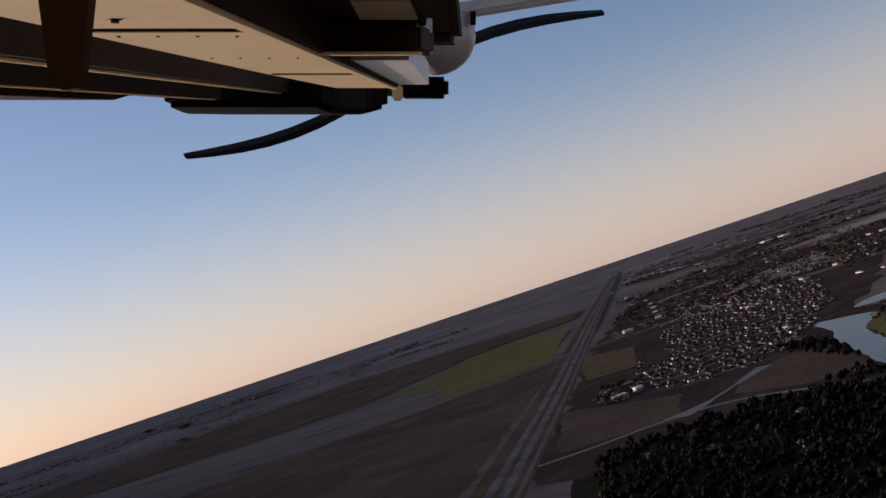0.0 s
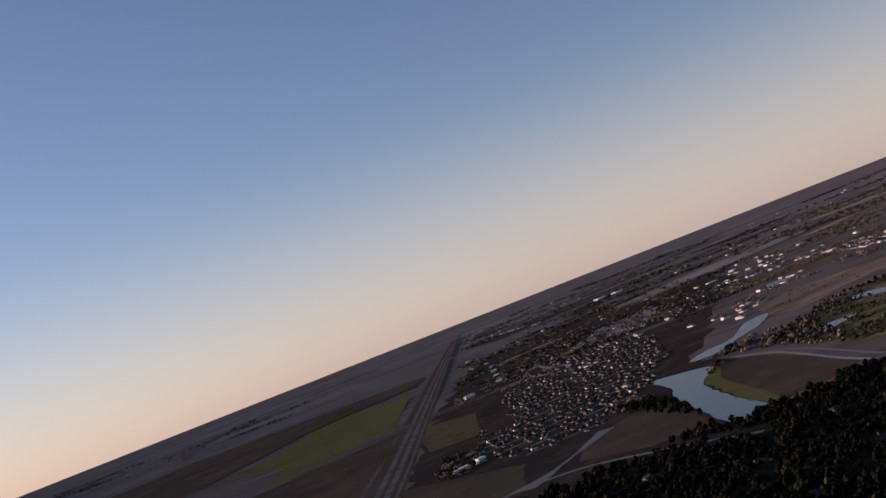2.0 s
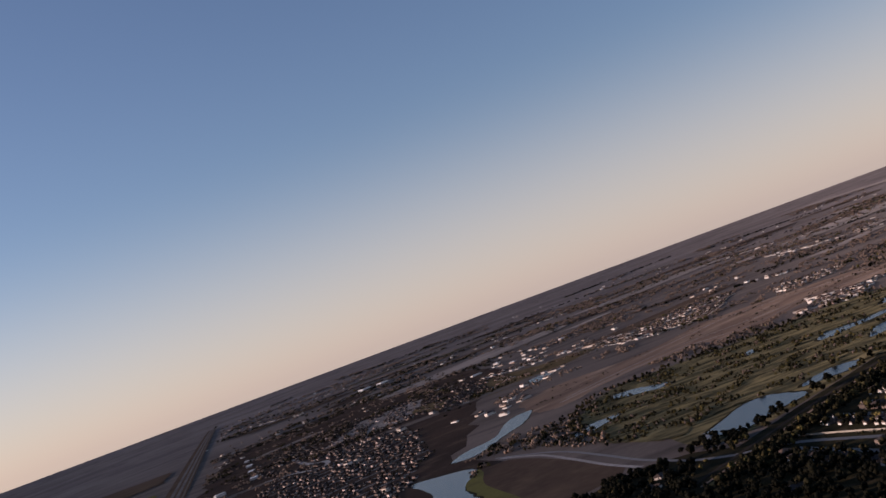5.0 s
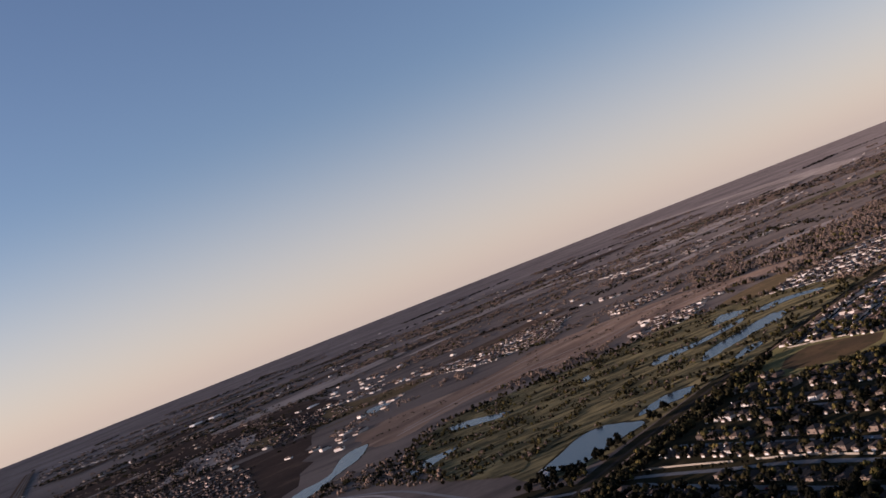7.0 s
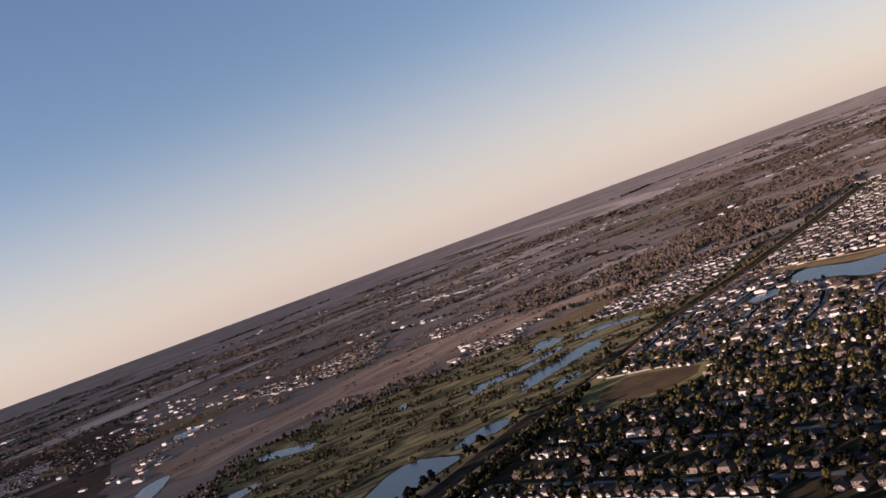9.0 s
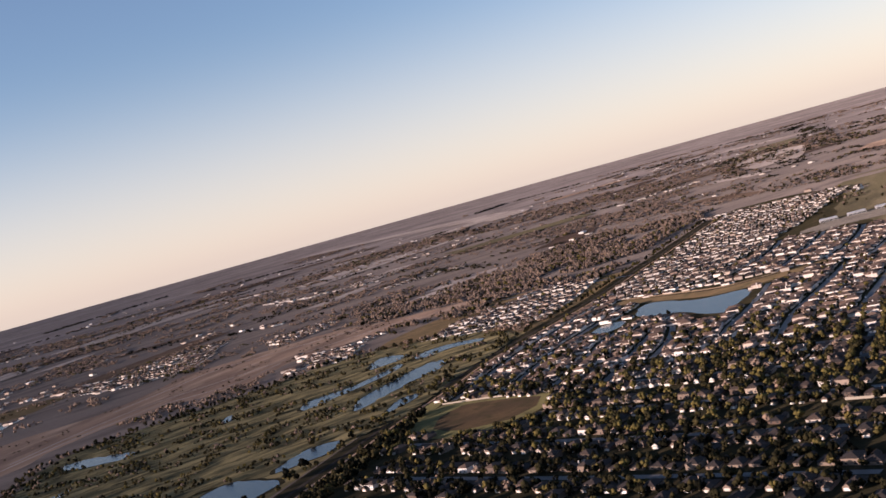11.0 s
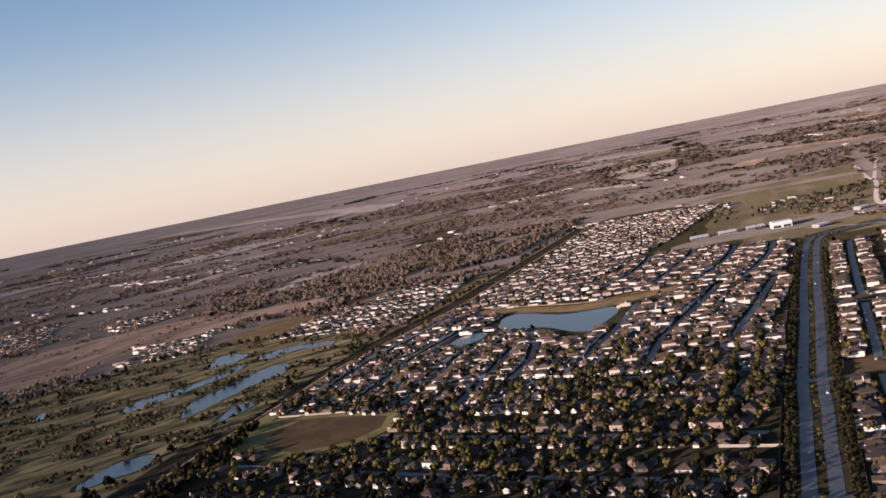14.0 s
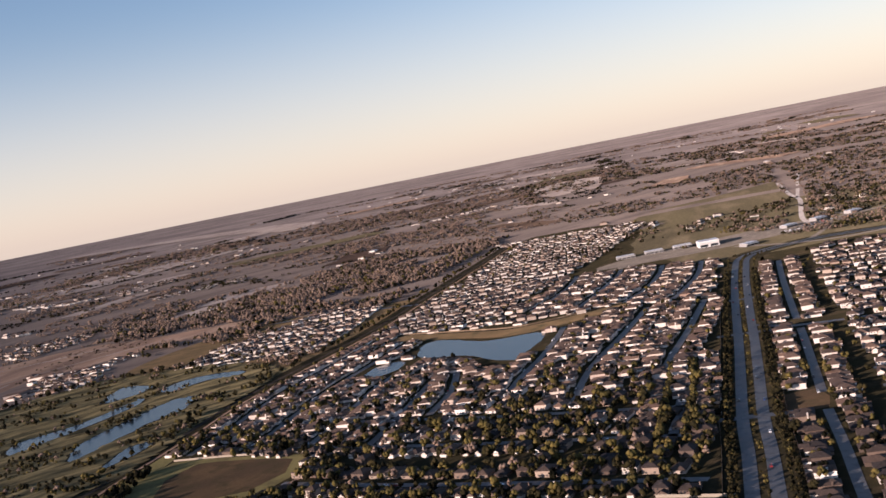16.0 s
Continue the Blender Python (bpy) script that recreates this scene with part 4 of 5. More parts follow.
# bright far clusters of pale houses and long sheds
CLUSTERS = ((2750, 3330, 2874, 2953, 18), (2795, 2891, 2938, 3028, 12), (2138, 2708, 2111, 2546, 9), (3612, 4680, 3652, 4391, 26), (2695, 6045, 3106, 5683, 26), (1428, 6653, 1460, 5863, 18),
                          (2934, 3562, 2782, 3120, 26), (1471, 2459, 1550, 2359, 16), (1611, 2798, 1562, 2577, 18), (1749, 2540, 1739, 2404, 18), (1789, 2227, 1753, 2114, 10), (1884, 2258, 1858, 2115, 10),
                          (1519, 1807, 1478, 1659, 8), (1384, 1667, 1392, 1609, 6), (1259, 2532, 1283, 2484, 4), (1018, 2241, 1018, 2100, 4), (935, 2180, 993, 2127, 3), (1366, 3125, 1451, 2896, 14),
                          (1530, 2912, 1556, 2708, 14), (1556, 2708, 1516, 2347, 16), (3900, 2500, 4300, 2300, 14), (7273, 3772, 7202, 3624, 8), (5519, 1616, 5300, 1500, 6))
CLUSTER_AT = np.array([(x0 + (x1 - x0) * t / 6 - u * 40, y0 + (y1 - y0) * t / 6 - u * 55) for x0, y0, x1, y1, n in CLUSTERS for t in range(7) for u in (0, 1)])
heap = Heap()
for x0, y0, x1, y1, n in CLUSTERS:
    for i in range(int(1.4 * n)):
        t = rng.random()
        x, y = x0 + (x1 - x0) * t + rng.gauss(0, 15), y0 + (y1 - y0) * t + rng.gauss(0, 18)
        m = placed(x, y, rng.choice((0.5, 2.07)) + rng.uniform(-0.3, 0.3), 1.0)
        w, d2, h = rng.uniform(9, 15) if rng.random() < 0.9 else rng.uniform(25, 45), rng.uniform(9, 14), rng.uniform(3.2, 5.5)
        heap.add(*box(-w / 2, w / 2, -d2 / 2, d2 / 2, -1, h), 0, m)
        heap.add(*hip(-w / 2, w / 2, -d2 / 2, d2 / 2, h, 2.2), 1, m)
tagged(heap.build("pale_house_clusters", [MID_WALL, ROOF]), "bright clusters of pale distant houses and sheds", "houses", kind="stuff")

# ---- trees ----
nr = np.random.default_rng(11)
OCTA = np.array([(1, 0, 0), (-1, 0, 0), (0, 1, 0), (0, -1, 0), (0, 0, 1), (0, 0, -1)], float)
OCTA_F = np.array([(0, 2, 4), (2, 1, 4), (1, 3, 4), (3, 0, 4), (2, 0, 5), (1, 2, 5), (3, 1, 5), (0, 3, 5)])


def crown(clumps, seed, tall=1.0, spread=1.0):
    """Verts and faces of a crown of uneven leaf clumps, one metre wide and standing on the origin; spread wide, it is a copse."""
    r = np.random.default_rng(seed)
    v, f = [], []
    for i in range(clumps):
        d = r.normal(size=3)
        d /= np.linalg.norm(d)
        c = d * np.array([0.36 * spread, 0.36 * spread, 0.34 * tall]) * r.uniform(0.35, 1.0) ** 0.5
        c[2] += 0.62 * tall
        q = OCTA * r.uniform(0.75, 1.25, (6, 3)) * r.uniform(0.13, 0.24) * (26 / clumps) ** 0.33
        t = r.uniform(0, 6.28)
        rot = np.array([[math.cos(t), -math.sin(t), 0], [math.sin(t), math.cos(t), 0], [0, 0, 1]])
        v.append(q @ rot.T + c)
        f.append(OCTA_F + 6 * i)
    return np.concatenate(v), np.concatenate(f)


def forest(name, spots, mat, label, clumps=9, shapes_n=6, seed=1, tall=1.0, spread=1.0):
    """Trees by the thousand in one mesh. spots: rows of x, y, size in metres."""
    if not len(spots):
        return
    crowns = [crown(clumps, seed * 50 + i, tall * (0.85 + 0.1 * (i % 6)), spread) for i in range(shapes_n)]
    r = np.random.default_rng(seed)
    vs, n = [], 0
    fs = []
    for x, y, size in spots:
        v, f = crowns[r.integers(shapes_n)]
        m = placed(x, y, r.uniform(0, 6.28), size)
        vs.append(v @ m[:3, :3].T + m[:3, 3])
        fs.append(f + n)
        n += len(v)
    v, f = np.concatenate(vs).astype(np.float32), np.concatenate(fs).astype(np.int32)
    me = bpy.data.meshes.new(name)
    me.vertices.add(len(v))
    me.vertices.foreach_set("co", v.ravel())
    me.loops.add(f.size)
    me.loops.foreach_set("vertex_index", f.ravel())
    me.polygons.add(len(f))
    me.polygons.foreach_set("loop_start", np.arange(0, f.size, 3, dtype=np.int32))
    me.update(calc_edges=True)
    me.validate()
    me.materials.append(mat)
    return tagged(new(name, me), label, "trees", kind="stuff")


SPOTS = [[], [], [], []]
# yard trees beside the houses
NEARBY = []
for x, y, a in PLOTS:
    near = x < 1280 and y < rail_y(x)
    n = (6 if old(x, y) else 3 if x < 1120 else 2 if rng.random() < 0.4 else 1) if near else (1 if rng.random() < 0.7 else 0)
    town = inside((x, y), TOWN) or inside((x, y), OUTSKIRTS)
    if town:
        n = 2
    if y < boulevard_y(x) and x < 1280:
        n = rng.choice((1, 2, 2))
    if 1560 < x and y < 1500:
        n = 1 if rng.random() < 0.3 else 0
    for k in range(n):
        t = rng.uniform(0, 6.28)
        px, py = x + rng.uniform(8.0, 15) * math.cos(t), y + rng.uniform(8.0, 15) * math.sin(t)
        if free(px, py) and np.min((STREET_AT[:, 0] - px) ** 2 + (STREET_AT[:, 1] - py) ** 2) > 49:
            # west of 890 mostly shade-dark leaves, which paint in lens falloff too
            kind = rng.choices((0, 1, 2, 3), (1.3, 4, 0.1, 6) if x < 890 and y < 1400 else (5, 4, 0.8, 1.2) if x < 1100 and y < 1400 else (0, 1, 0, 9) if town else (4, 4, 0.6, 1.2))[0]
            size = rng.uniform(4.2, 7.6) if x < 1020 else rng.uniform(4.6, 7.8) if near else rng.uniform(3.8, 6.2)
            size *= 0.58 if town else 1.0
            (NEARBY if near else SPOTS[kind]).append((px, py, size) if not near else (px, py, size, kind))
# golf course trees, in loose lines along the fairways
for i in range(12000):
    x, y = rng.uniform(690, 1480), rng.uniform(1080, 1740)
    if inside((x, y), GOLF) and not any(inside((x, y), o) for _, o, _ in PONDS) and noise.noise((x / 45 + y / 110, y / 38 - x / 90, 4.2)) > 0.10:
        SPOTS[rng.choices((0, 1, 2, 3), (2, 5, 1, 1.5))[0]].append((x, y, rng.uniform(1.2, 2.4) * rng.uniform(1.2, 2.4)))
# a ragged line of trees where the golf course meets the dry strip
for x, y in smooth_line([(690, 1300), (735, 1420), (790, 1560), (880, 1680), (970, 1735), (1120, 1695), (1265, 1630), (1420, 1580), (1470, 1430)], 5.5):
    for k in range(rng.choice((1, 1, 2))):
        SPOTS[rng.choices((1, 2, 3), (4, 2, 2))[0]].append((x + rng.gauss(0, 5), y + rng.gauss(0, 9), rng.uniform(3.5, 7.5)))
# trees along the railway
for line, n in ((offset(RAIL, 22), 260), (offset(RAIL, -26), 90)):
    pts = smooth_line(line, 5)
    for i in range(n):
        x, y = rng.choice(pts)
        SPOTS[rng.choice((1, 1, 3, 0))].append((x + rng.uniform(-6, 6), y + rng.uniform(-6, 6), rng.uniform(3.5, 7)))
# the wooded edge between the railway and the older streets
pts = smooth_line(offset([p for p in RAIL if p[0] < 1000] + [(1000, 1097)], -40), 4)
for i in range(420):
    x, y = rng.choice(pts)
    x, y = x + rng.uniform(-5, 5), y + rng.uniform(-17, 17)
    if not inside((x, y), CORNER) and x > 600:
        SPOTS[rng.choices((0, 1, 3), (1, 4, 5))[0]].append((x, y, rng.uniform(4, 8)))
# bushes before the roadside wall
for i in range(34):
    t = rng.random()
    SPOTS[rng.choice((1, 3, 3))].append((float(np.interp(t, (0, 0.5, 0.7, 1), (676, 687, 690, 680))) + rng.uniform(-2, 1), 960 - 320 * t, rng.uniform(1.8, 4.2)))
# boulevard trees
for d in (-0.4, -18, 17):
    pts = smooth_line(offset(BOULEVARD, d), 9)
    for x, y in pts:
        if 500 < x < 1900 and rng.random() < 0.75:
            SPOTS[rng.choice((0, 1, 1))].append((x + rng.uniform(-1.5, 1.5), y + rng.uniform(-1.5, 1.5), rng.uniform(2.2, 3.8)))
# a close row of trees shades the boulevard
for d, step in ((14.5, 4.5), (18.5, 5.5), (-15.5, 5.0), (-19.5, 5.5)):
    for x, y in smooth_line(offset(BOULEVARD, d), step):
        if 500 < x < 1750:
            SPOTS[rng.choice((1, 1, 3, 1))].append((x + rng.uniform(-1, 1), y + rng.uniform(-1, 1), rng.uniform(2.6, 4.2)))
# both sides of a tree-lined close
for d in (-9.5, 9.5):
    for x, y in smooth_line(offset([(1048, 614), (1102, 624), (1180, 642), (1256, 662)], d), 5.5):
        SPOTS[rng.choices((0, 1), (4, 1))[0]].append((x + rng.uniform(-1.5, 1.5), y + rng.uniform(-1.5, 1.5), rng.uniform(4.4, 6.2)))
# the dark woods before the river and beside the houses, nearly all with shade-dark leaves
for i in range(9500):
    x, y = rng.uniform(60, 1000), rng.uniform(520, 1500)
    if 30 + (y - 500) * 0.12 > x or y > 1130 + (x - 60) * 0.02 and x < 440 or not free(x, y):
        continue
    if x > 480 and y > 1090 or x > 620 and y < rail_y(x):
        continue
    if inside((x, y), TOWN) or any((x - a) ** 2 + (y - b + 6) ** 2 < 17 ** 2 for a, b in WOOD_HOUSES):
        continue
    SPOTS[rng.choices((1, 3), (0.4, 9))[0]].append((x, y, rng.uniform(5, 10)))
# far woods
FAR = [[], [], [], []]
FIELD_AT = np.array([f[:3] for f in FIELDS])
for i in range(80000):
    az, d = radians(rng.uniform(-8, 92)), 1250 + 5600 * rng.random() ** 1.15
    x, y = 200 + d * math.sin(az), 200 + d * math.cos(az)
    if noise.noise((x / 420, y / 420, 7.7)) + 0.5 * noise.noise((x / 120, y / 120, 2.2)) < (-0.15 if az > 1.12 else 0.02 if az > 0.75 else 0.10 if az > 0.5 or d > 2600 else 0.42) or np.min((CLUSTER_AT[:, 0] - x) ** 2 + (CLUSTER_AT[:, 1] - y) ** 2) < 75 ** 2 or inside((x, y), PALE_VALLEY):
        continue
    if any(inside((x, y), FIELDS[k][3]) for k in np.nonzero((FIELD_AT[:, 0] - x) ** 2 + (FIELD_AT[:, 1] - y) ** 2 < FIELD_AT[:, 2] ** 2)[0]) and rng.random() < 0.9:
        continue
    if x < np.interp(y, [p[1] for p in FREEWAY], [p[0] for p in FREEWAY]) + 90 or not free(x, y) or y < 1000 and x < 2050:
        continue
    if inside((x, y), TOWN) or 1500 < x < 2900 and 880 < y < rail_y(x) + 240 and y < 1560:
        continue
    FAR[rng.choices((0, 1, 2, 3), (1.0, 3.0, 4, 0.6) if az > 1.12 else (0.6, 1.0, 6, 0.1) if az > 0.42 else (0.2, 3, 3, 2))[0]].append((x, y, rng.uniform(2.6, 4.8) * rng.uniform(1.0, 2.0) * (1 if d < 3000 else 1.0 + (d - 3000) / 6000)))

# trees about the junction and the shops
for i in range(1500):
    x, y = rng.uniform(2060, 2720), rng.uniform(540, 1180)
    if free(x, y) and noise.noise((x / 90, y / 70, 3.3)) > -0.02 and not (x < 2240 and 640 < y < 1000):
        SPOTS[rng.choices((0, 1, 2, 3), (1, 4, 2.5, 1.5))[0]].append((x, y, rng.uniform(3, 6.5)))
# low scrub over the dry strip
for i in range(1500):
    x, y = rng.uniform(870, 1880), rng.uniform(1600, 2200)
    if inside((x, y), STRIP) and noise.noise((x / 90, y / 60, 5.5)) > 0.12:
        FAR[rng.choices((1, 2, 3), (2, 3, 1))[0]].append((x, y, rng.uniform(2, 4)))
# brown woods north of the railway
for i in range(8500):
    x, y = rng.uniform(1640, 2750), rng.uniform(1330, 1950)
    if y < rail_y(x) + 60 or y < 1520 and x < 1830 or not free(x, y) or noise.noise((x / 160, y / 90, 8.8)) < -0.25:
        continue
    SPOTS[rng.choices((0, 1, 2, 3), (0.6, 1.2, 6, 0.3))[0]].append((x, y, rng.uniform(4, 6.4) * rng.uniform(0.9, 1.5)))
# belts of trees between the far fields
for i in range(330):
    az, d = radians(rng.uniform(-30, 92)), 2300 + 9500 * rng.random() ** 1.3
    cx, cy = 200 + d * math.sin(az), 200 + d * math.cos(az)
    a, l, w = rng.choice((0.25, 0.25, -0.55, 1.0, 1.8)) + rng.uniform(-0.2, 0.2), rng.uniform(120, 480) * (d / 4000) ** 0.5, rng.uniform(8, 45)
    k = rng.choices((1, 2, 3), (2, 4, 0.7))[0]
    for j in range(int(l * w / 420) + 12):
        u, v = rng.uniform(-l, l), rng.gauss(0, w)
        x, y = cx + u * math.cos(a) - v * math.sin(a), cy + u * math.sin(a) + v * math.cos(a)
        if y > 1500 and x > np.interp(y, [p[1] for p in FREEWAY], [p[0] for p in FREEWAY]) + 90 and free(x, y) and not inside((x, y), TOWN) and not inside((x, y), PALE_VALLEY) or d > 5200 and az < -0.05:
            FAR[k].append((x, y, rng.uniform(5, 9.5) * (1 if d < 4000 else 1 + (d - 4000) / 8000)))

# trees that stand near enough to be told apart
NEARBY.sort(key=lambda p: math.hypot(p[0] - 560, p[1] - 520))


def tree_model(kind, seed):
    """A broadleaf tree one metre wide: tapered trunk, limbs, and a crown of uneven leaf clumps."""
    r = random.Random(seed)
    base = new("tree")
    bm = bmesh.new()
    bmesh.ops.create_cone(bm, cap_ends=True, segments=7, radius1=0.032, radius2=0.014, depth=0.6, matrix=Matrix.Translation((0, 0, 0.28)))
    for i in range(5):
        t = i * 1.26 + r.uniform(-0.3, 0.3)
        m = Matrix.Translation((0, 0, r.uniform(0.28, 0.5))) @ Matrix.Rotation(t, 4, "Z") @ Matrix.Rotation(0.75, 4, "Y") @ Matrix.Translation((0, 0, 0.15))
        bmesh.ops.create_cone(bm, cap_ends=True, segments=5, radius1=0.014, radius2=0.005, depth=0.32, matrix=m)
    me = bpy.data.meshes.new("trunk")
    bm.to_mesh(me)
    bm.free()
    me.materials.append(BARK)
    new("trunk", me).parent = base
    v, f = crown(70, seed, r.uniform(1.1, 1.45))
    mesh_object("crown", v.tolist(), f.tolist(), [LEAF[kind]], base)
    return tagged(base, ("golden-green leafy yard tree lit by low sun", "olive-green broadleaf yard tree beside a house", "rust-brown winter yard tree", "dark evergreen yard tree beside a house")[kind], "tree", "yard trees")


tree_models = [[tree_model(k, 10 * k + s) for s in range(2)] for k in range(4)]
planted = set()
for x, y, size, kind in NEARBY[:260]:
    pick = rng.randrange(2)
    m = Matrix.Translation((x, y, 0)) @ Matrix.Rotation(rng.uniform(0, 6.28), 4, "Z") @ Matrix.Scale(size, 4)
    ob = tree_models[kind][pick]
    if (kind, pick) in planted:
        ob = copy_thing(ob, m)
    planted.add((kind, pick))
    ob.matrix_basis = m
for x, y, size, kind in NEARBY[260:]:
    SPOTS[kind].append((x, y, size))
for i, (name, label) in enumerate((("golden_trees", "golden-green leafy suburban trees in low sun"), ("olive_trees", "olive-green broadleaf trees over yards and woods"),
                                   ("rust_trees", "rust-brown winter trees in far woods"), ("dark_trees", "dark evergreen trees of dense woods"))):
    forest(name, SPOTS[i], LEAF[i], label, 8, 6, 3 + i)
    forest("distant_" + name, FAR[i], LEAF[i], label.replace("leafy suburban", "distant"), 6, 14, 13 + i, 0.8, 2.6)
print("trees", len(NEARBY), [len(s) for s in SPOTS], [len(s) for s in FAR], "plots", len(PLOTS))

# ---- single buildings, fences and cars ----
def part(name, v, f, mat, parent, label=""):
    return tagged(mesh_object(name, v, f, [mat], parent), label)


def at(ob, x, y, a=0.0):
    (px, py, pz), s = lie(x, y)
    ob.matrix_basis = Matrix.Translation((px, py, pz)) @ Matrix.Rotation(a, 4, "Z") @ Matrix.Scale(s, 4)
    return ob


WHITE = varied("white_render", [(0.78, 0.76, 0.73), (0.70, 0.68, 0.65)], 0.8, "Object", grain=0.2)
GREYWALL = varied("grey_render", [(0.38, 0.36, 0.35), (0.30, 0.29, 0.28)], 0.8, "Object", grain=0.25)
DARKDOOR = varied("dark_door", [(0.06, 0.05, 0.05), (0.09, 0.07, 0.06)], 0.6, "Object")


def barn():
    ob = tagged(new("barn"), "pale metal barn with gabled roof beside a lake", "barn")
    part("wall", *box(-13, 13, -6, 6, -0.3, 4.2), WHITE, ob)
    part("roof", [(-13.6, -6.7, 4.1), (13.6, -6.7, 4.1), (13.6, 6.7, 4.1), (-13.6, 6.7, 4.1), (-13.6, 0, 7.0), (13.6, 0, 7.0)], [(0, 1, 5, 4), (2, 3, 4, 5), (3, 2, 1, 0)], BLUEROOF, ob, "blue-grey metal roof")
    part("gable", [(-13.05, -6, 4.2), (-13.05, 6, 4.2), (-13.05, 0, 6.8)], [(0, 2, 1)], WHITE, ob)
    part("gable", [(13.05, -6, 4.2), (13.05, 6, 4.2), (13.05, 0, 6.8)], [(0, 1, 2)], WHITE, ob)
    part("door", *box(-13.12, -13.0, -2.2, 2.2, 0, 3.2), DARKDOOR, ob)
    return ob


at(barn(), 684, 1084, 1.2)


def shop(w, d, h, label, front, wall=None):
    ob = tagged(new("shop"), label, "shop", "shops along the wide road")
    part("wall", *box(-w / 2, w / 2, -d / 2, d / 2, -0.3, h), wall or (WHITE if h > 6 else GREYWALL), ob)
    part("roof", *box(-w / 2 + 0.4, w / 2 - 0.4, -d / 2 + 0.4, d / 2 - 0.4, h - 0.6, h + 0.15), METALROOF, ob)
    for k in range(front):
        x = -w / 2 + (k + 0.5) * w / front
        part("window", *box(x - w / front * 0.38, x + w / front * 0.38, -d / 2 - 0.08, -d / 2 + 0.02, 0.6, h * 0.45), GLASS, ob)
    part("canopy", *box(-w / 2, w / 2, -d / 2 - 2.2, -d / 2, h * 0.68, h * 0.75), WHITE, ob)
    return ob


at(shop(32, 26, 10, "large white store with dark glass front by the wide road", 2), 2050, 838, -1.15)
for i in range(3):
    at(shop(30, 14, 5.0, "low grey shop with flat pale roof", 4), 2032 + i * 22, 972 - i * 42, -1.1)
for x, y in ((2155, 730), (2200, 690), (2240, 640), (1990, 760)):
    at(shop(24, 16, 5.0, "low pale roadside shop with flat roof", 3), x, y, -0.6)
at(shop(24, 11, 5, "white two-block building near the freeway ramp", 4), 208, 1552, 0.3)
at(shop(13, 10, 7, "white office block near the freeway ramp", 3), 240, 1560, 0.3)
at(shop(26, 15, 12, "tall grey building beside the freeway", 5, GREYWALL), 438, 2690, 0.2)
for x, y in ((1810, 5760), (1900, 5700)):
    at(shop(60, 40, 12, "large white far warehouse", 6), x, y, 0.4)
for i in range(4):
    at(shop(40, 18, 5, "long pale roadside warehouse", 6), 560 + 45 * i, 2880 + 250 * i, 1.3)


def wall_line(name, points, height, mat, label, panel=6.0, category="fence"):
    """A fence of panels between posts along a line."""
    ob = tagged(new(name), label, category)
    pts = smooth_line(points, panel)
    w, p = None, None
    for (x0, y0), (x1, y1) in zip(pts, pts[1:]):
        l, a = math.hypot(x1 - x0, y1 - y0), math.atan2(y1 - y0, x1 - x0)
        if w is None:
            w = bpy.data.meshes.new("panel")
            w.from_pydata(*((lambda v, f: (v, [], f))(*box(-0.5, 0.5, -0.06, 0.06, 0.0, height))))
            w.materials.append(mat)
            p = bpy.data.meshes.new("post")
            p.from_pydata(*((lambda v, f: (v, [], f))(*box(-0.14, 0.14, -0.14, 0.14, -0.2, height + 0.12))))
            p.materials.append(mat)
        board = new("panel", w)
        board.parent = ob
        board.matrix_basis = Matrix.Translation(((x0 + x1) / 2, (y0 + y1) / 2, 0.05)) @ Matrix.Rotation(a, 4, "Z") @ Matrix.Diagonal((l - 0.2, 1, 1, 1))
        stake = new("post", p)
        stake.parent = ob
        stake.matrix_basis = Matrix.Translation((x0, y0, 0)) @ Matrix.Rotation(a, 4, "Z")
    return ob


BROWNFENCE = varied("brown_fence", [(0.20, 0.14, 0.09), (0.15, 0.105, 0.07), (0.25, 0.18, 0.12)], 0.9, "Object", grain=0.3)
wall_line("pale_fence", [(1049, 1066), (1058, 990), (1058, 922)], 1.7, PALE, "pale sunlit board fence along the corner field")
wall_line("roadside_wall", [(683, 962), (689, 900), (691, 838)], 1.6, PALE, "pale sunlit masonry wall along the road", category="wall")
wall_line("roadside_wall", [(693, 815), (694, 760), (686, 690), (684, 640)], 1.6, PALE, "pale sunlit masonry wall along the road", category="wall")
wall_line("backyard_fence", [(x, boulevard_y(x) - 23.5) for x in range(820, 1640, 40)], 2.0, BROWNFENCE, "brown board fence behind the boulevard hedge", 9.0)
wall_line("backyard_fence", [(x, boulevard_y(x) + 23.5) for x in range(820, 1640, 40)], 2.0, BROWNFENCE, "brown board fence behind the boulevard trees", 9.0)
wall_line("garden_wall", [(945, 593), (945, 570), (945, 546)], 2.0, PALE, "pale sunlit garden wall running up to the boulevard", category="wall")
wall_line("lake_fence", [(1546, 1120), (1528, 1020), (1518, 945), (1553, 892), (1606, 836)], 1.6, BROWNFENCE, "brown board fence behind the lake bank", 8.0)

CARPAINT = []
for name, c in (("white", (0.75, 0.75, 0.74)), ("silver", (0.35, 0.36, 0.37)), ("black", (0.02, 0.02, 0.022)), ("red", (0.28, 0.03, 0.025)), ("blue", (0.03, 0.06, 0.16))):
    m, _nt, _b = material("car_paint_" + name, 0.25)
    _b.inputs["Base Color"].default_value = (*c, 1)
    _b.inputs["Coat Weight"].default_value = 0.6
    CARPAINT.append((name, m))
RUBBER, _nt, _b = material("tyre_rubber", 0.9)
_b.inputs["Base Color"].default_value = (0.015, 0.015, 0.015, 1)


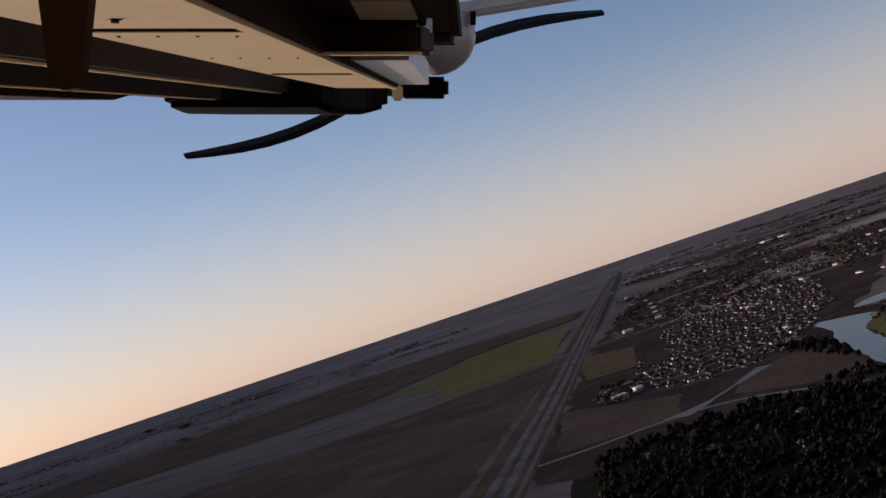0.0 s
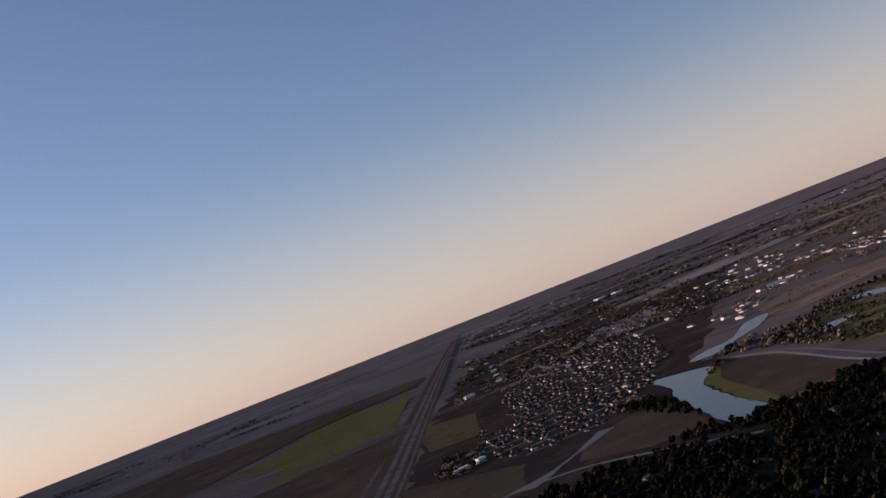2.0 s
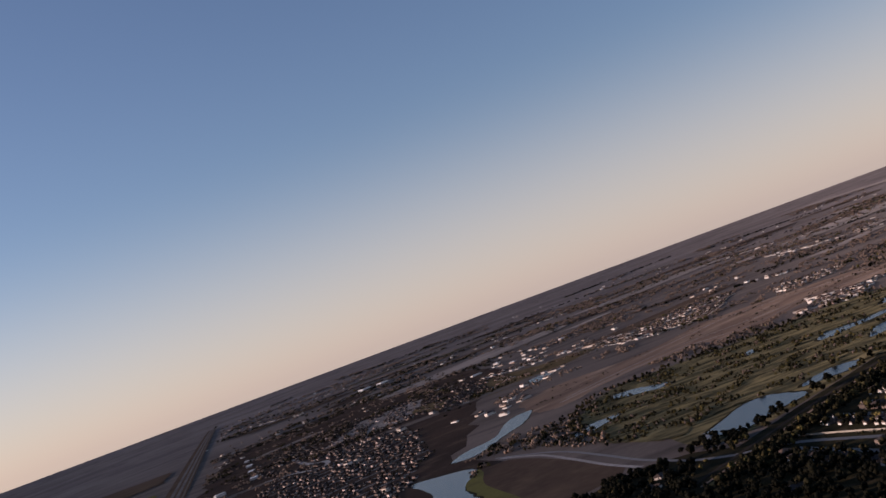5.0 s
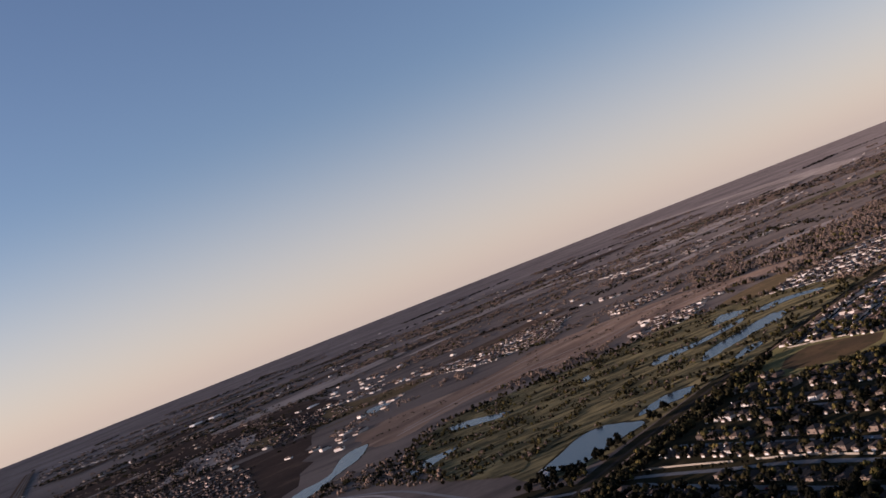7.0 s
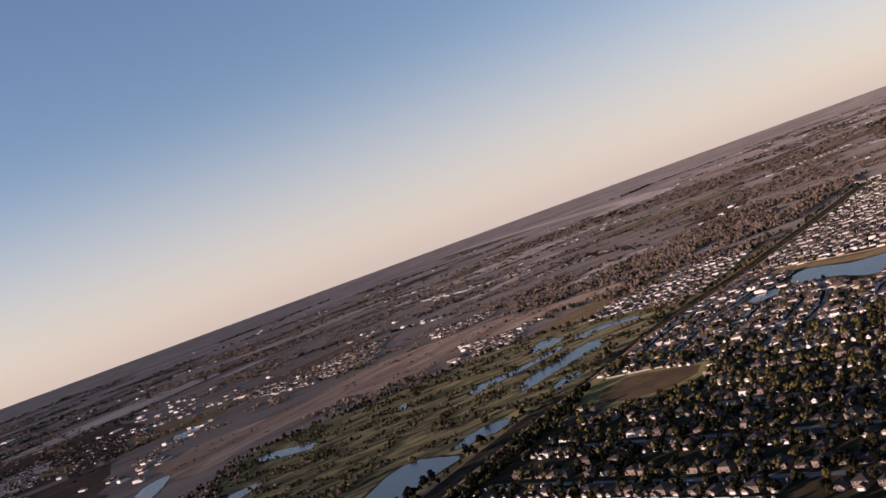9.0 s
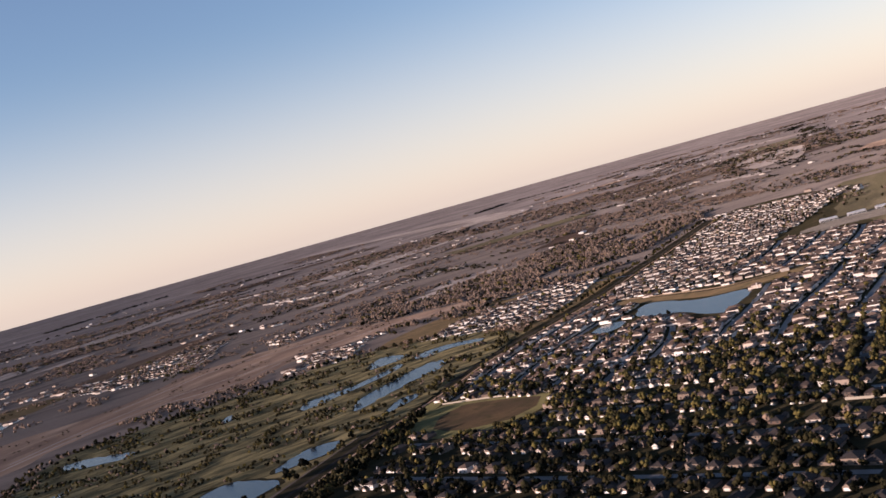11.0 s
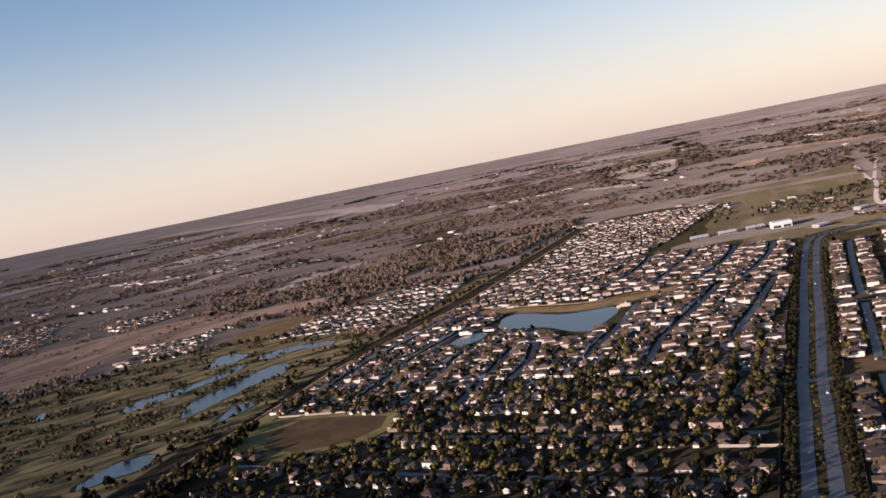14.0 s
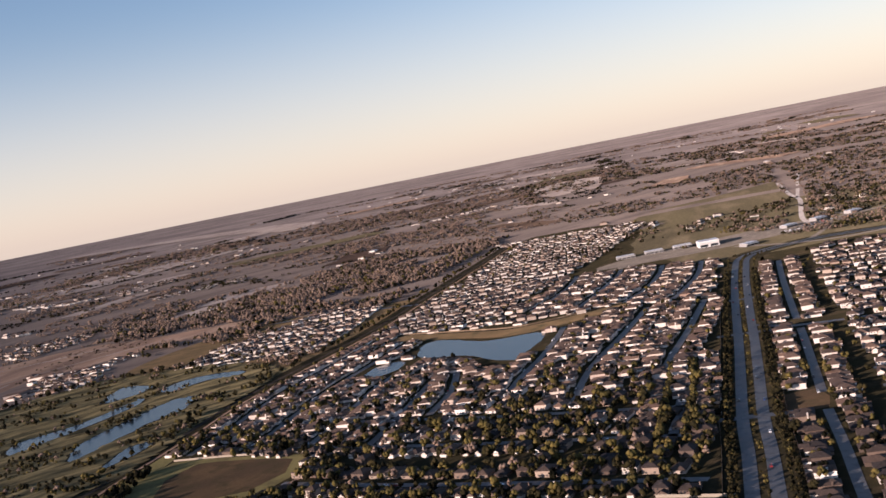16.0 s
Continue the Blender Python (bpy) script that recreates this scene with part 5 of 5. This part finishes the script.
def car(name, mat):
    ob = tagged(new("car"), f"{name} saloon car on the street", "car", "cars on the streets")
    sx, prof = 0.9, [(-2.3, 0.35), (-2.3, 0.8), (-1.2, 0.95), (-0.6, 1.0), (1.7, 1.0), (2.25, 0.9), (2.3, 0.35)]
    n = len(prof)
    v = [(x, y * sx, z) for y in (-1, 1) for x, z in prof]
    part("body", v, [tuple(range(n)), tuple(range(2 * n - 1, n - 1, -1))] + [((i + 1) % n, i, i + n, (i + 1) % n + n) for i in range(n)], mat, ob)
    v = [(-0.9, -0.82, 0.98), (1.6, -0.82, 0.98), (1.6, 0.82, 0.98), (-0.9, 0.82, 0.98), (-0.25, -0.65, 1.46), (1.0, -0.65, 1.46), (1.0, 0.65, 1.46), (-0.25, 0.65, 1.46)]
    part("window", v, [(0, 1, 5, 4), (1, 2, 6, 5), (2, 3, 7, 6), (3, 0, 4, 7)], GLASS, ob)
    part("roof", [(x, y, z + 0.02) for x, y, z in v[4:]] + [(x * 0.98, y, z + 0.07) for x, y, z in v[4:]], [(4, 5, 6, 7), (0, 1, 5, 4), (1, 2, 6, 5), (2, 3, 7, 6), (3, 0, 4, 7)], mat, ob)
    for x in (-1.4, 1.4):
        for y in (-0.82, 0.82):
            bm = bmesh.new()
            bmesh.ops.create_cone(bm, cap_ends=True, segments=10, radius1=0.33, radius2=0.33, depth=0.22, matrix=Matrix.Translation((x, y, 0.33)) @ Matrix.Rotation(1.5708, 4, "X"))
            me = bpy.data.meshes.new("wheel")
            bm.to_mesh(me)
            bm.free()
            me.materials.append(RUBBER)
            new("wheel", me).parent = ob
    return ob


cars = [car(n, m) for n, m in CARPAINT]
parked = []
for d, back in ((-9.0, 0), (-5.2, 0), (5.2, 1), (9.0, 1)):
    pts = smooth_line(offset(BOULEVARD, d), 5)
    for i in range(6):
        j = rng.randrange(40, len(pts) - 60)
        (x0, y0), (x1, y1) = pts[j], pts[j + 1]
        parked.append((x0, y0, math.atan2(y1 - y0, x1 - x0) + math.pi * back, 0.2))
for line in STREETS[:22]:
    pts = smooth_line(line, 7)
    for i in range(5):
        j = rng.randrange(len(pts) - 1)
        (x0, y0), (x1, y1) = pts[j], pts[j + 1]
        a = math.atan2(y1 - y0, x1 - x0)
        parked.append((x0 - math.sin(a) * 2.6, y0 + math.cos(a) * 2.6, a, 0.17))
for i in range(22):
    parked.append((2092 + 9 * (i % 11) + rng.uniform(-1, 1), 716 - 5 * (i % 11) + 14 * (i // 11), 1.0 + rng.uniform(-0.1, 0.1), 0.22))
seen_car = set()
for x, y, a, z in parked:
    k = rng.choices(range(5), (1.5, 2, 5, 1, 2) if z > 0.18 else (4, 3, 3, 1, 1))[0]
    m = Matrix.Translation((x, y, z)) @ Matrix.Rotation(a, 4, "Z")
    if k in seen_car:
        copy_thing(cars[k], m)
    else:
        cars[k].matrix_basis = m
        seen_car.add(k)


# ---- the aircraft that carries the camera, where it is as the flight begins ----
def paint(name, colour, rough, metal=0.0, grime=0.35):
    m, nt, b = material(name, rough, metal)
    at_ = coords(nt, "Object")
    n = noise_fac(nt, at_, 6.0, 5.0, 0.35, 0.7)
    s = noise_fac(nt, at_, 60.0, 3.0, 0.3, 0.7)
    c = mixed(nt, n, tuple(v * (1 - grime) for v in colour), colour)
    nt.links.new(mixed(nt, 0.12, c, mixed(nt, s, (0.4, 0.35, 0.3), (1, 1, 1)), "MULTIPLY"), b.inputs["Base Color"])
    return m


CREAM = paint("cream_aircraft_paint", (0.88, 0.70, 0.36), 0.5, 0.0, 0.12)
# brown parts; on chine and cowl this dark tone paints the shade
BROWN = paint("brown_shade_paint", (0.042, 0.021, 0.009), 0.75)
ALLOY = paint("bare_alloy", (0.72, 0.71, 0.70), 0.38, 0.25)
DARK_METAL = paint("near_black_metal", (0.008, 0.006, 0.005), 0.85)
for _m in (BROWN, DARK_METAL):
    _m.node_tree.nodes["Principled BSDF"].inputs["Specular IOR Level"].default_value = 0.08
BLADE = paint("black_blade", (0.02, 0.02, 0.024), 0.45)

craft = tagged(new("small_aircraft"), "small aircraft seen from under its cream riveted belly", "aircraft")
# its long axis points a little above and right of the camera's
AXIS = Matrix.Rotation(radians(7.3), 4, "X") @ Matrix.Rotation(radians(-0.9), 4, "Y")
craft.matrix_basis = PATH[0][1] @ AXIS


def piece(name, spans, mat, label="", bevel=0.0, parent=None, near=1.0):
    """A body of the aircraft: sections along its axis, each (distance ahead, left, right, bottom, top, lean of the bottom to the right)."""
    v, f = [], []
    for w, l, r, b, t, *lean in spans:
        k = lean[0] if lean else 0.0
        v += [(l + k, b, -w), (r + k, b, -w), (r, t, -w), (l, t, -w)]
    for i in range(len(spans) - 1):
        for k in range(4):
            f.append((4 * i + k, 4 * i + (k + 1) % 4, 4 * i + 4 + (k + 1) % 4, 4 * i + 4 + k))
    f += [(3, 2, 1, 0), tuple(4 * (len(spans) - 1) + k for k in range(4))]
    ob = tagged(mesh_object(name, [tuple(c * near for c in p) for p in v], f, [mat], parent or craft), label)
    if bevel:
        bm = bmesh.new()
        bm.from_mesh(ob.data)
        bmesh.ops.bevel(bm, geom=bm.edges[:], offset=bevel, segments=2, affect="EDGES")
        bm.to_mesh(ob.data)
        bm.free()
    return ob


HULL_SCALE = 0.62      # belly parts scaled toward the camera: same view, clear of the strakes' shadow
piece("belly_panel", [(0.5, -0.56, -0.285, 0.12, 0.17), (1.48, -0.56, -0.285, 0.12, 0.17)], CREAM, "cream riveted belly skin", near=HULL_SCALE)
piece("belly_panel", [(1.492, -0.56, -0.285, 0.12, 0.17), (3.03, -0.56, -0.285, 0.12, 0.17)], CREAM, "cream riveted belly skin", near=HULL_SCALE)
piece("belly_panel", [(3.042, -0.56, -0.285, 0.12, 0.17), (4.6, -0.54, -0.285, 0.12, 0.17)], CREAM, "cream riveted belly skin", near=HULL_SCALE)
piece("seam", [(1.474, -0.55, -0.30, 0.117, 0.16), (1.498, -0.55, -0.30, 0.117, 0.16)], DARK_METAL, near=HULL_SCALE)
piece("seam", [(3.02, -0.54, -0.30, 0.117, 0.16), (3.05, -0.54, -0.30, 0.117, 0.16)], DARK_METAL, near=HULL_SCALE)
piece("drain_scoop", [(1.31, -0.437, -0.428, 0.117, 0.13), (1.33, -0.445, -0.420, 0.114, 0.13)], DARK_METAL, bevel=0.003, near=HULL_SCALE)
for i in range(4):
    for w in (1.60, 2.2, 3.0):
        piece("rivet", [(w, -0.52 + 0.06 * i, -0.516 + 0.06 * i, 0.118, 0.13), (w + 0.006, -0.52 + 0.06 * i, -0.516 + 0.06 * i, 0.118, 0.13)], DARK_METAL, near=HULL_SCALE)
# chine and lower cowl get the dark tone in place of shade
piece("chine", [(0.5, -0.284, -0.26, 0.12, 0.30), (2.0, -0.284, -0.26, 0.12, 0.30), (4.4, -0.284, -0.255, 0.12, 0.30)], BROWN, "side skin coloured dark for shade", near=HULL_SCALE)
piece("chine_lip", [(0.5, -0.292, -0.27, 0.112, 0.124), (4.55, -0.292, -0.27, 0.112, 0.124)], CREAM, near=HULL_SCALE)
piece("lower_cowl", [(0.6, -0.26, 0.0, 0.185, 0.25), (2.2, -0.26, -0.07, 0.185, 0.25)], BROWN, "lower cowl skin coloured dark for shade", near=HULL_SCALE)
# a cream piece paints the pool of sunlight on the darkened cowl
piece("cowl_sun_patch", [(1.70, -0.175, -0.08, 0.181, 0.19), (2.02, -0.19, -0.08, 0.181, 0.19)], CREAM, "cream patch painted for sunlight on the cowl", near=HULL_SCALE)
piece("outlet_box", [(2.05, -0.30, -0.075, 0.12, 0.18), (2.5, -0.27, -0.06, 0.14, 0.2)], BROWN, "brown air outlet", 0.006, near=HULL_SCALE)
piece("outlet_lip", [(2.03, -0.302, -0.073, 0.116, 0.122), (2.06, -0.302, -0.073, 0.116, 0.122)], CREAM, near=HULL_SCALE)
piece("side_plate", [(2.5, -0.26, -0.12, 0.13, 0.2), (4.45, -0.27, -0.13, 0.13, 0.22)], ALLOY, "grey side plate", near=HULL_SCALE)
piece("exhaust_pipe", [(2.3, -0.10, -0.02, 0.16, 0.36, 0.02), (2.45, -0.10, -0.01, 0.16, 0.36, 0.02)], BROWN, "brown exhaust pipe", 0.02)
piece("exhaust_bracket", [(2.2, -0.075, -0.058, 0.13, 0.20), (2.26, -0.075, -0.058, 0.13, 0.20)], ALLOY)
# rounded nose bowl
bm = bmesh.new()
bmesh.ops.create_uvsphere(bm, u_segments=24, v_segments=14, radius=1.0, matrix=Matrix.Translation((-0.10, 0.315, -4.25)) @ Matrix.Diagonal((0.165, 0.155, 0.30, 1)))
me = bpy.data.meshes.new("nose_bowl")
bm.to_mesh(me)
bm.free()
me.materials.append(ALLOY)
for poly in me.polygons:
    poly.use_smooth = True
tagged(new("nose_bowl", me), "rounded bare-metal nose bowl").parent = craft
piece("cowl_flange", [(4.1, -0.05, 1.05, 0.36, 0.41), (4.3, -0.05, 1.05, 0.36, 0.41)], ALLOY, "pale riveted cowl flange", 0.01).matrix_basis = Matrix.Translation((0, 0.02, 0)) @ Matrix.Rotation(radians(9.0), 4, "Z")
piece("flange_pin", [(4.05, 0.04, 0.062, 0.345, 0.395), (4.09, 0.04, 0.062, 0.345, 0.395)], DARK_METAL)
piece("chin_scoop", [(4.35, -0.255, -0.05, 0.075, 0.16), (4.5, -0.25, -0.046, 0.07, 0.165), (4.8, -0.22, -0.07, 0.1, 0.16)], DARK_METAL, "dark chin scoop", 0.02)
piece("chin_bracket", [(4.28, -0.275, -0.235, 0.06, 0.125), (4.36, -0.27, -0.235, 0.06, 0.125)], CREAM, bevel=0.008)
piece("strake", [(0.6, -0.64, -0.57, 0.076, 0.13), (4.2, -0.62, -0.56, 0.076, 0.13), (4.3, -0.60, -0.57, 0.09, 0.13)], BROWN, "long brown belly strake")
# cream strips paint the highlight along the strakes' lower edges
piece("strake_edge_highlight", [(0.6, -0.612, -0.603, 0.071, 0.077), (4.2, -0.588, -0.58, 0.071, 0.077)], CREAM, "cream strip painted for the sunlit strake edge")
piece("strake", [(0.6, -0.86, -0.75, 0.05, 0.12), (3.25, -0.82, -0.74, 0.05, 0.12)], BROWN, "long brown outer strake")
piece("strake_edge_highlight", [(0.6, -0.765, -0.757, 0.047, 0.051), (3.2, -0.75, -0.743, 0.047, 0.051)], CREAM)
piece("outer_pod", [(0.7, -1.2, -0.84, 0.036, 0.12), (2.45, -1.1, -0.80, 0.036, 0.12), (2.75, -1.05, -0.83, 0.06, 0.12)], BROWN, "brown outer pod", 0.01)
piece("wheel_fairing", [(3.45, -0.98, -0.46, 0.03, 0.13), (3.6, -0.96, -0.42, 0.006, 0.13), (4.1, -0.92, -0.36, 0.004, 0.13), (4.25, -0.86, -0.28, 0.03, 0.13)], DARK_METAL, "dark rounded wheel fairing", 0.02)
piece("fairing_strip", [(3.59, -0.66, -0.60, 0.012, 0.018), (3.62, -0.66, -0.60, 0.012, 0.018)], CREAM)
# blade aerial under the belly, scaled toward the camera to match
aerial = [(-0.400, 0.125), (-0.392, 0.035), (-0.380, 0.024), (-0.366, 0.026), (-0.360, 0.045), (-0.348, 0.125)]
n = len(aerial)
tagged(mesh_object("blade_aerial", [(x * 0.58, y * 0.58, -z * 0.58) for z in (1.0, 1.02) for x, y in aerial],
                   [tuple(range(n)), tuple(range(2 * n - 1, n - 1, -1))] + [((i + 1) % n, i, i + n, (i + 1) % n + n) for i in range(n)], [BROWN], craft), "brown tapered blade aerial")
# propeller
prop = tagged(mesh_object("propeller", *box(-0.42, -0.22, 0.09, 0.24, -4.95, -4.85), [BLADE], craft), "two-blade propeller at rest")


def blade(root, tip, wide):
    """A slightly swept, tapered blade in the propeller's disc."""
    v, f = [], []
    rx, ry = tip[0] - root[0], tip[1] - root[1]
    l = math.hypot(rx, ry)
    nx, ny = -ry / l, rx / l
    for i in range(9):
        t = i / 8
        bow = -0.07 * math.sin(math.pi * t) * (1 if rx < 0 else -1) * (1 if nx * 0 + ny > 0 else -1)
        half = wide * (0.55 + 0.6 * t - 0.75 * t ** 3) / 2
        cx, cy = root[0] + rx * t + nx * bow, root[1] + ry * t + ny * bow
        v += [(cx + nx * half, cy + ny * half, -4.90 - 0.01), (cx - nx * half, cy - ny * half, -4.90 + 0.02), (cx, cy, -4.90 + 0.025)]
    for i in range(8):
        for a, b in ((0, 1), (1, 2), (2, 0)):
            f.append((3 * i + a, 3 * i + b, 3 * i + 3 + b, 3 * i + 3 + a))
    f += [(2, 1, 0), (24, 25, 26)]
    return mesh_object("blade", v, f, [BLADE], prop)


blade((-0.32, 0.16), (-1.29, -0.19), 0.075)
blade((-0.32, 0.16), (0.66, 0.47), 0.075)
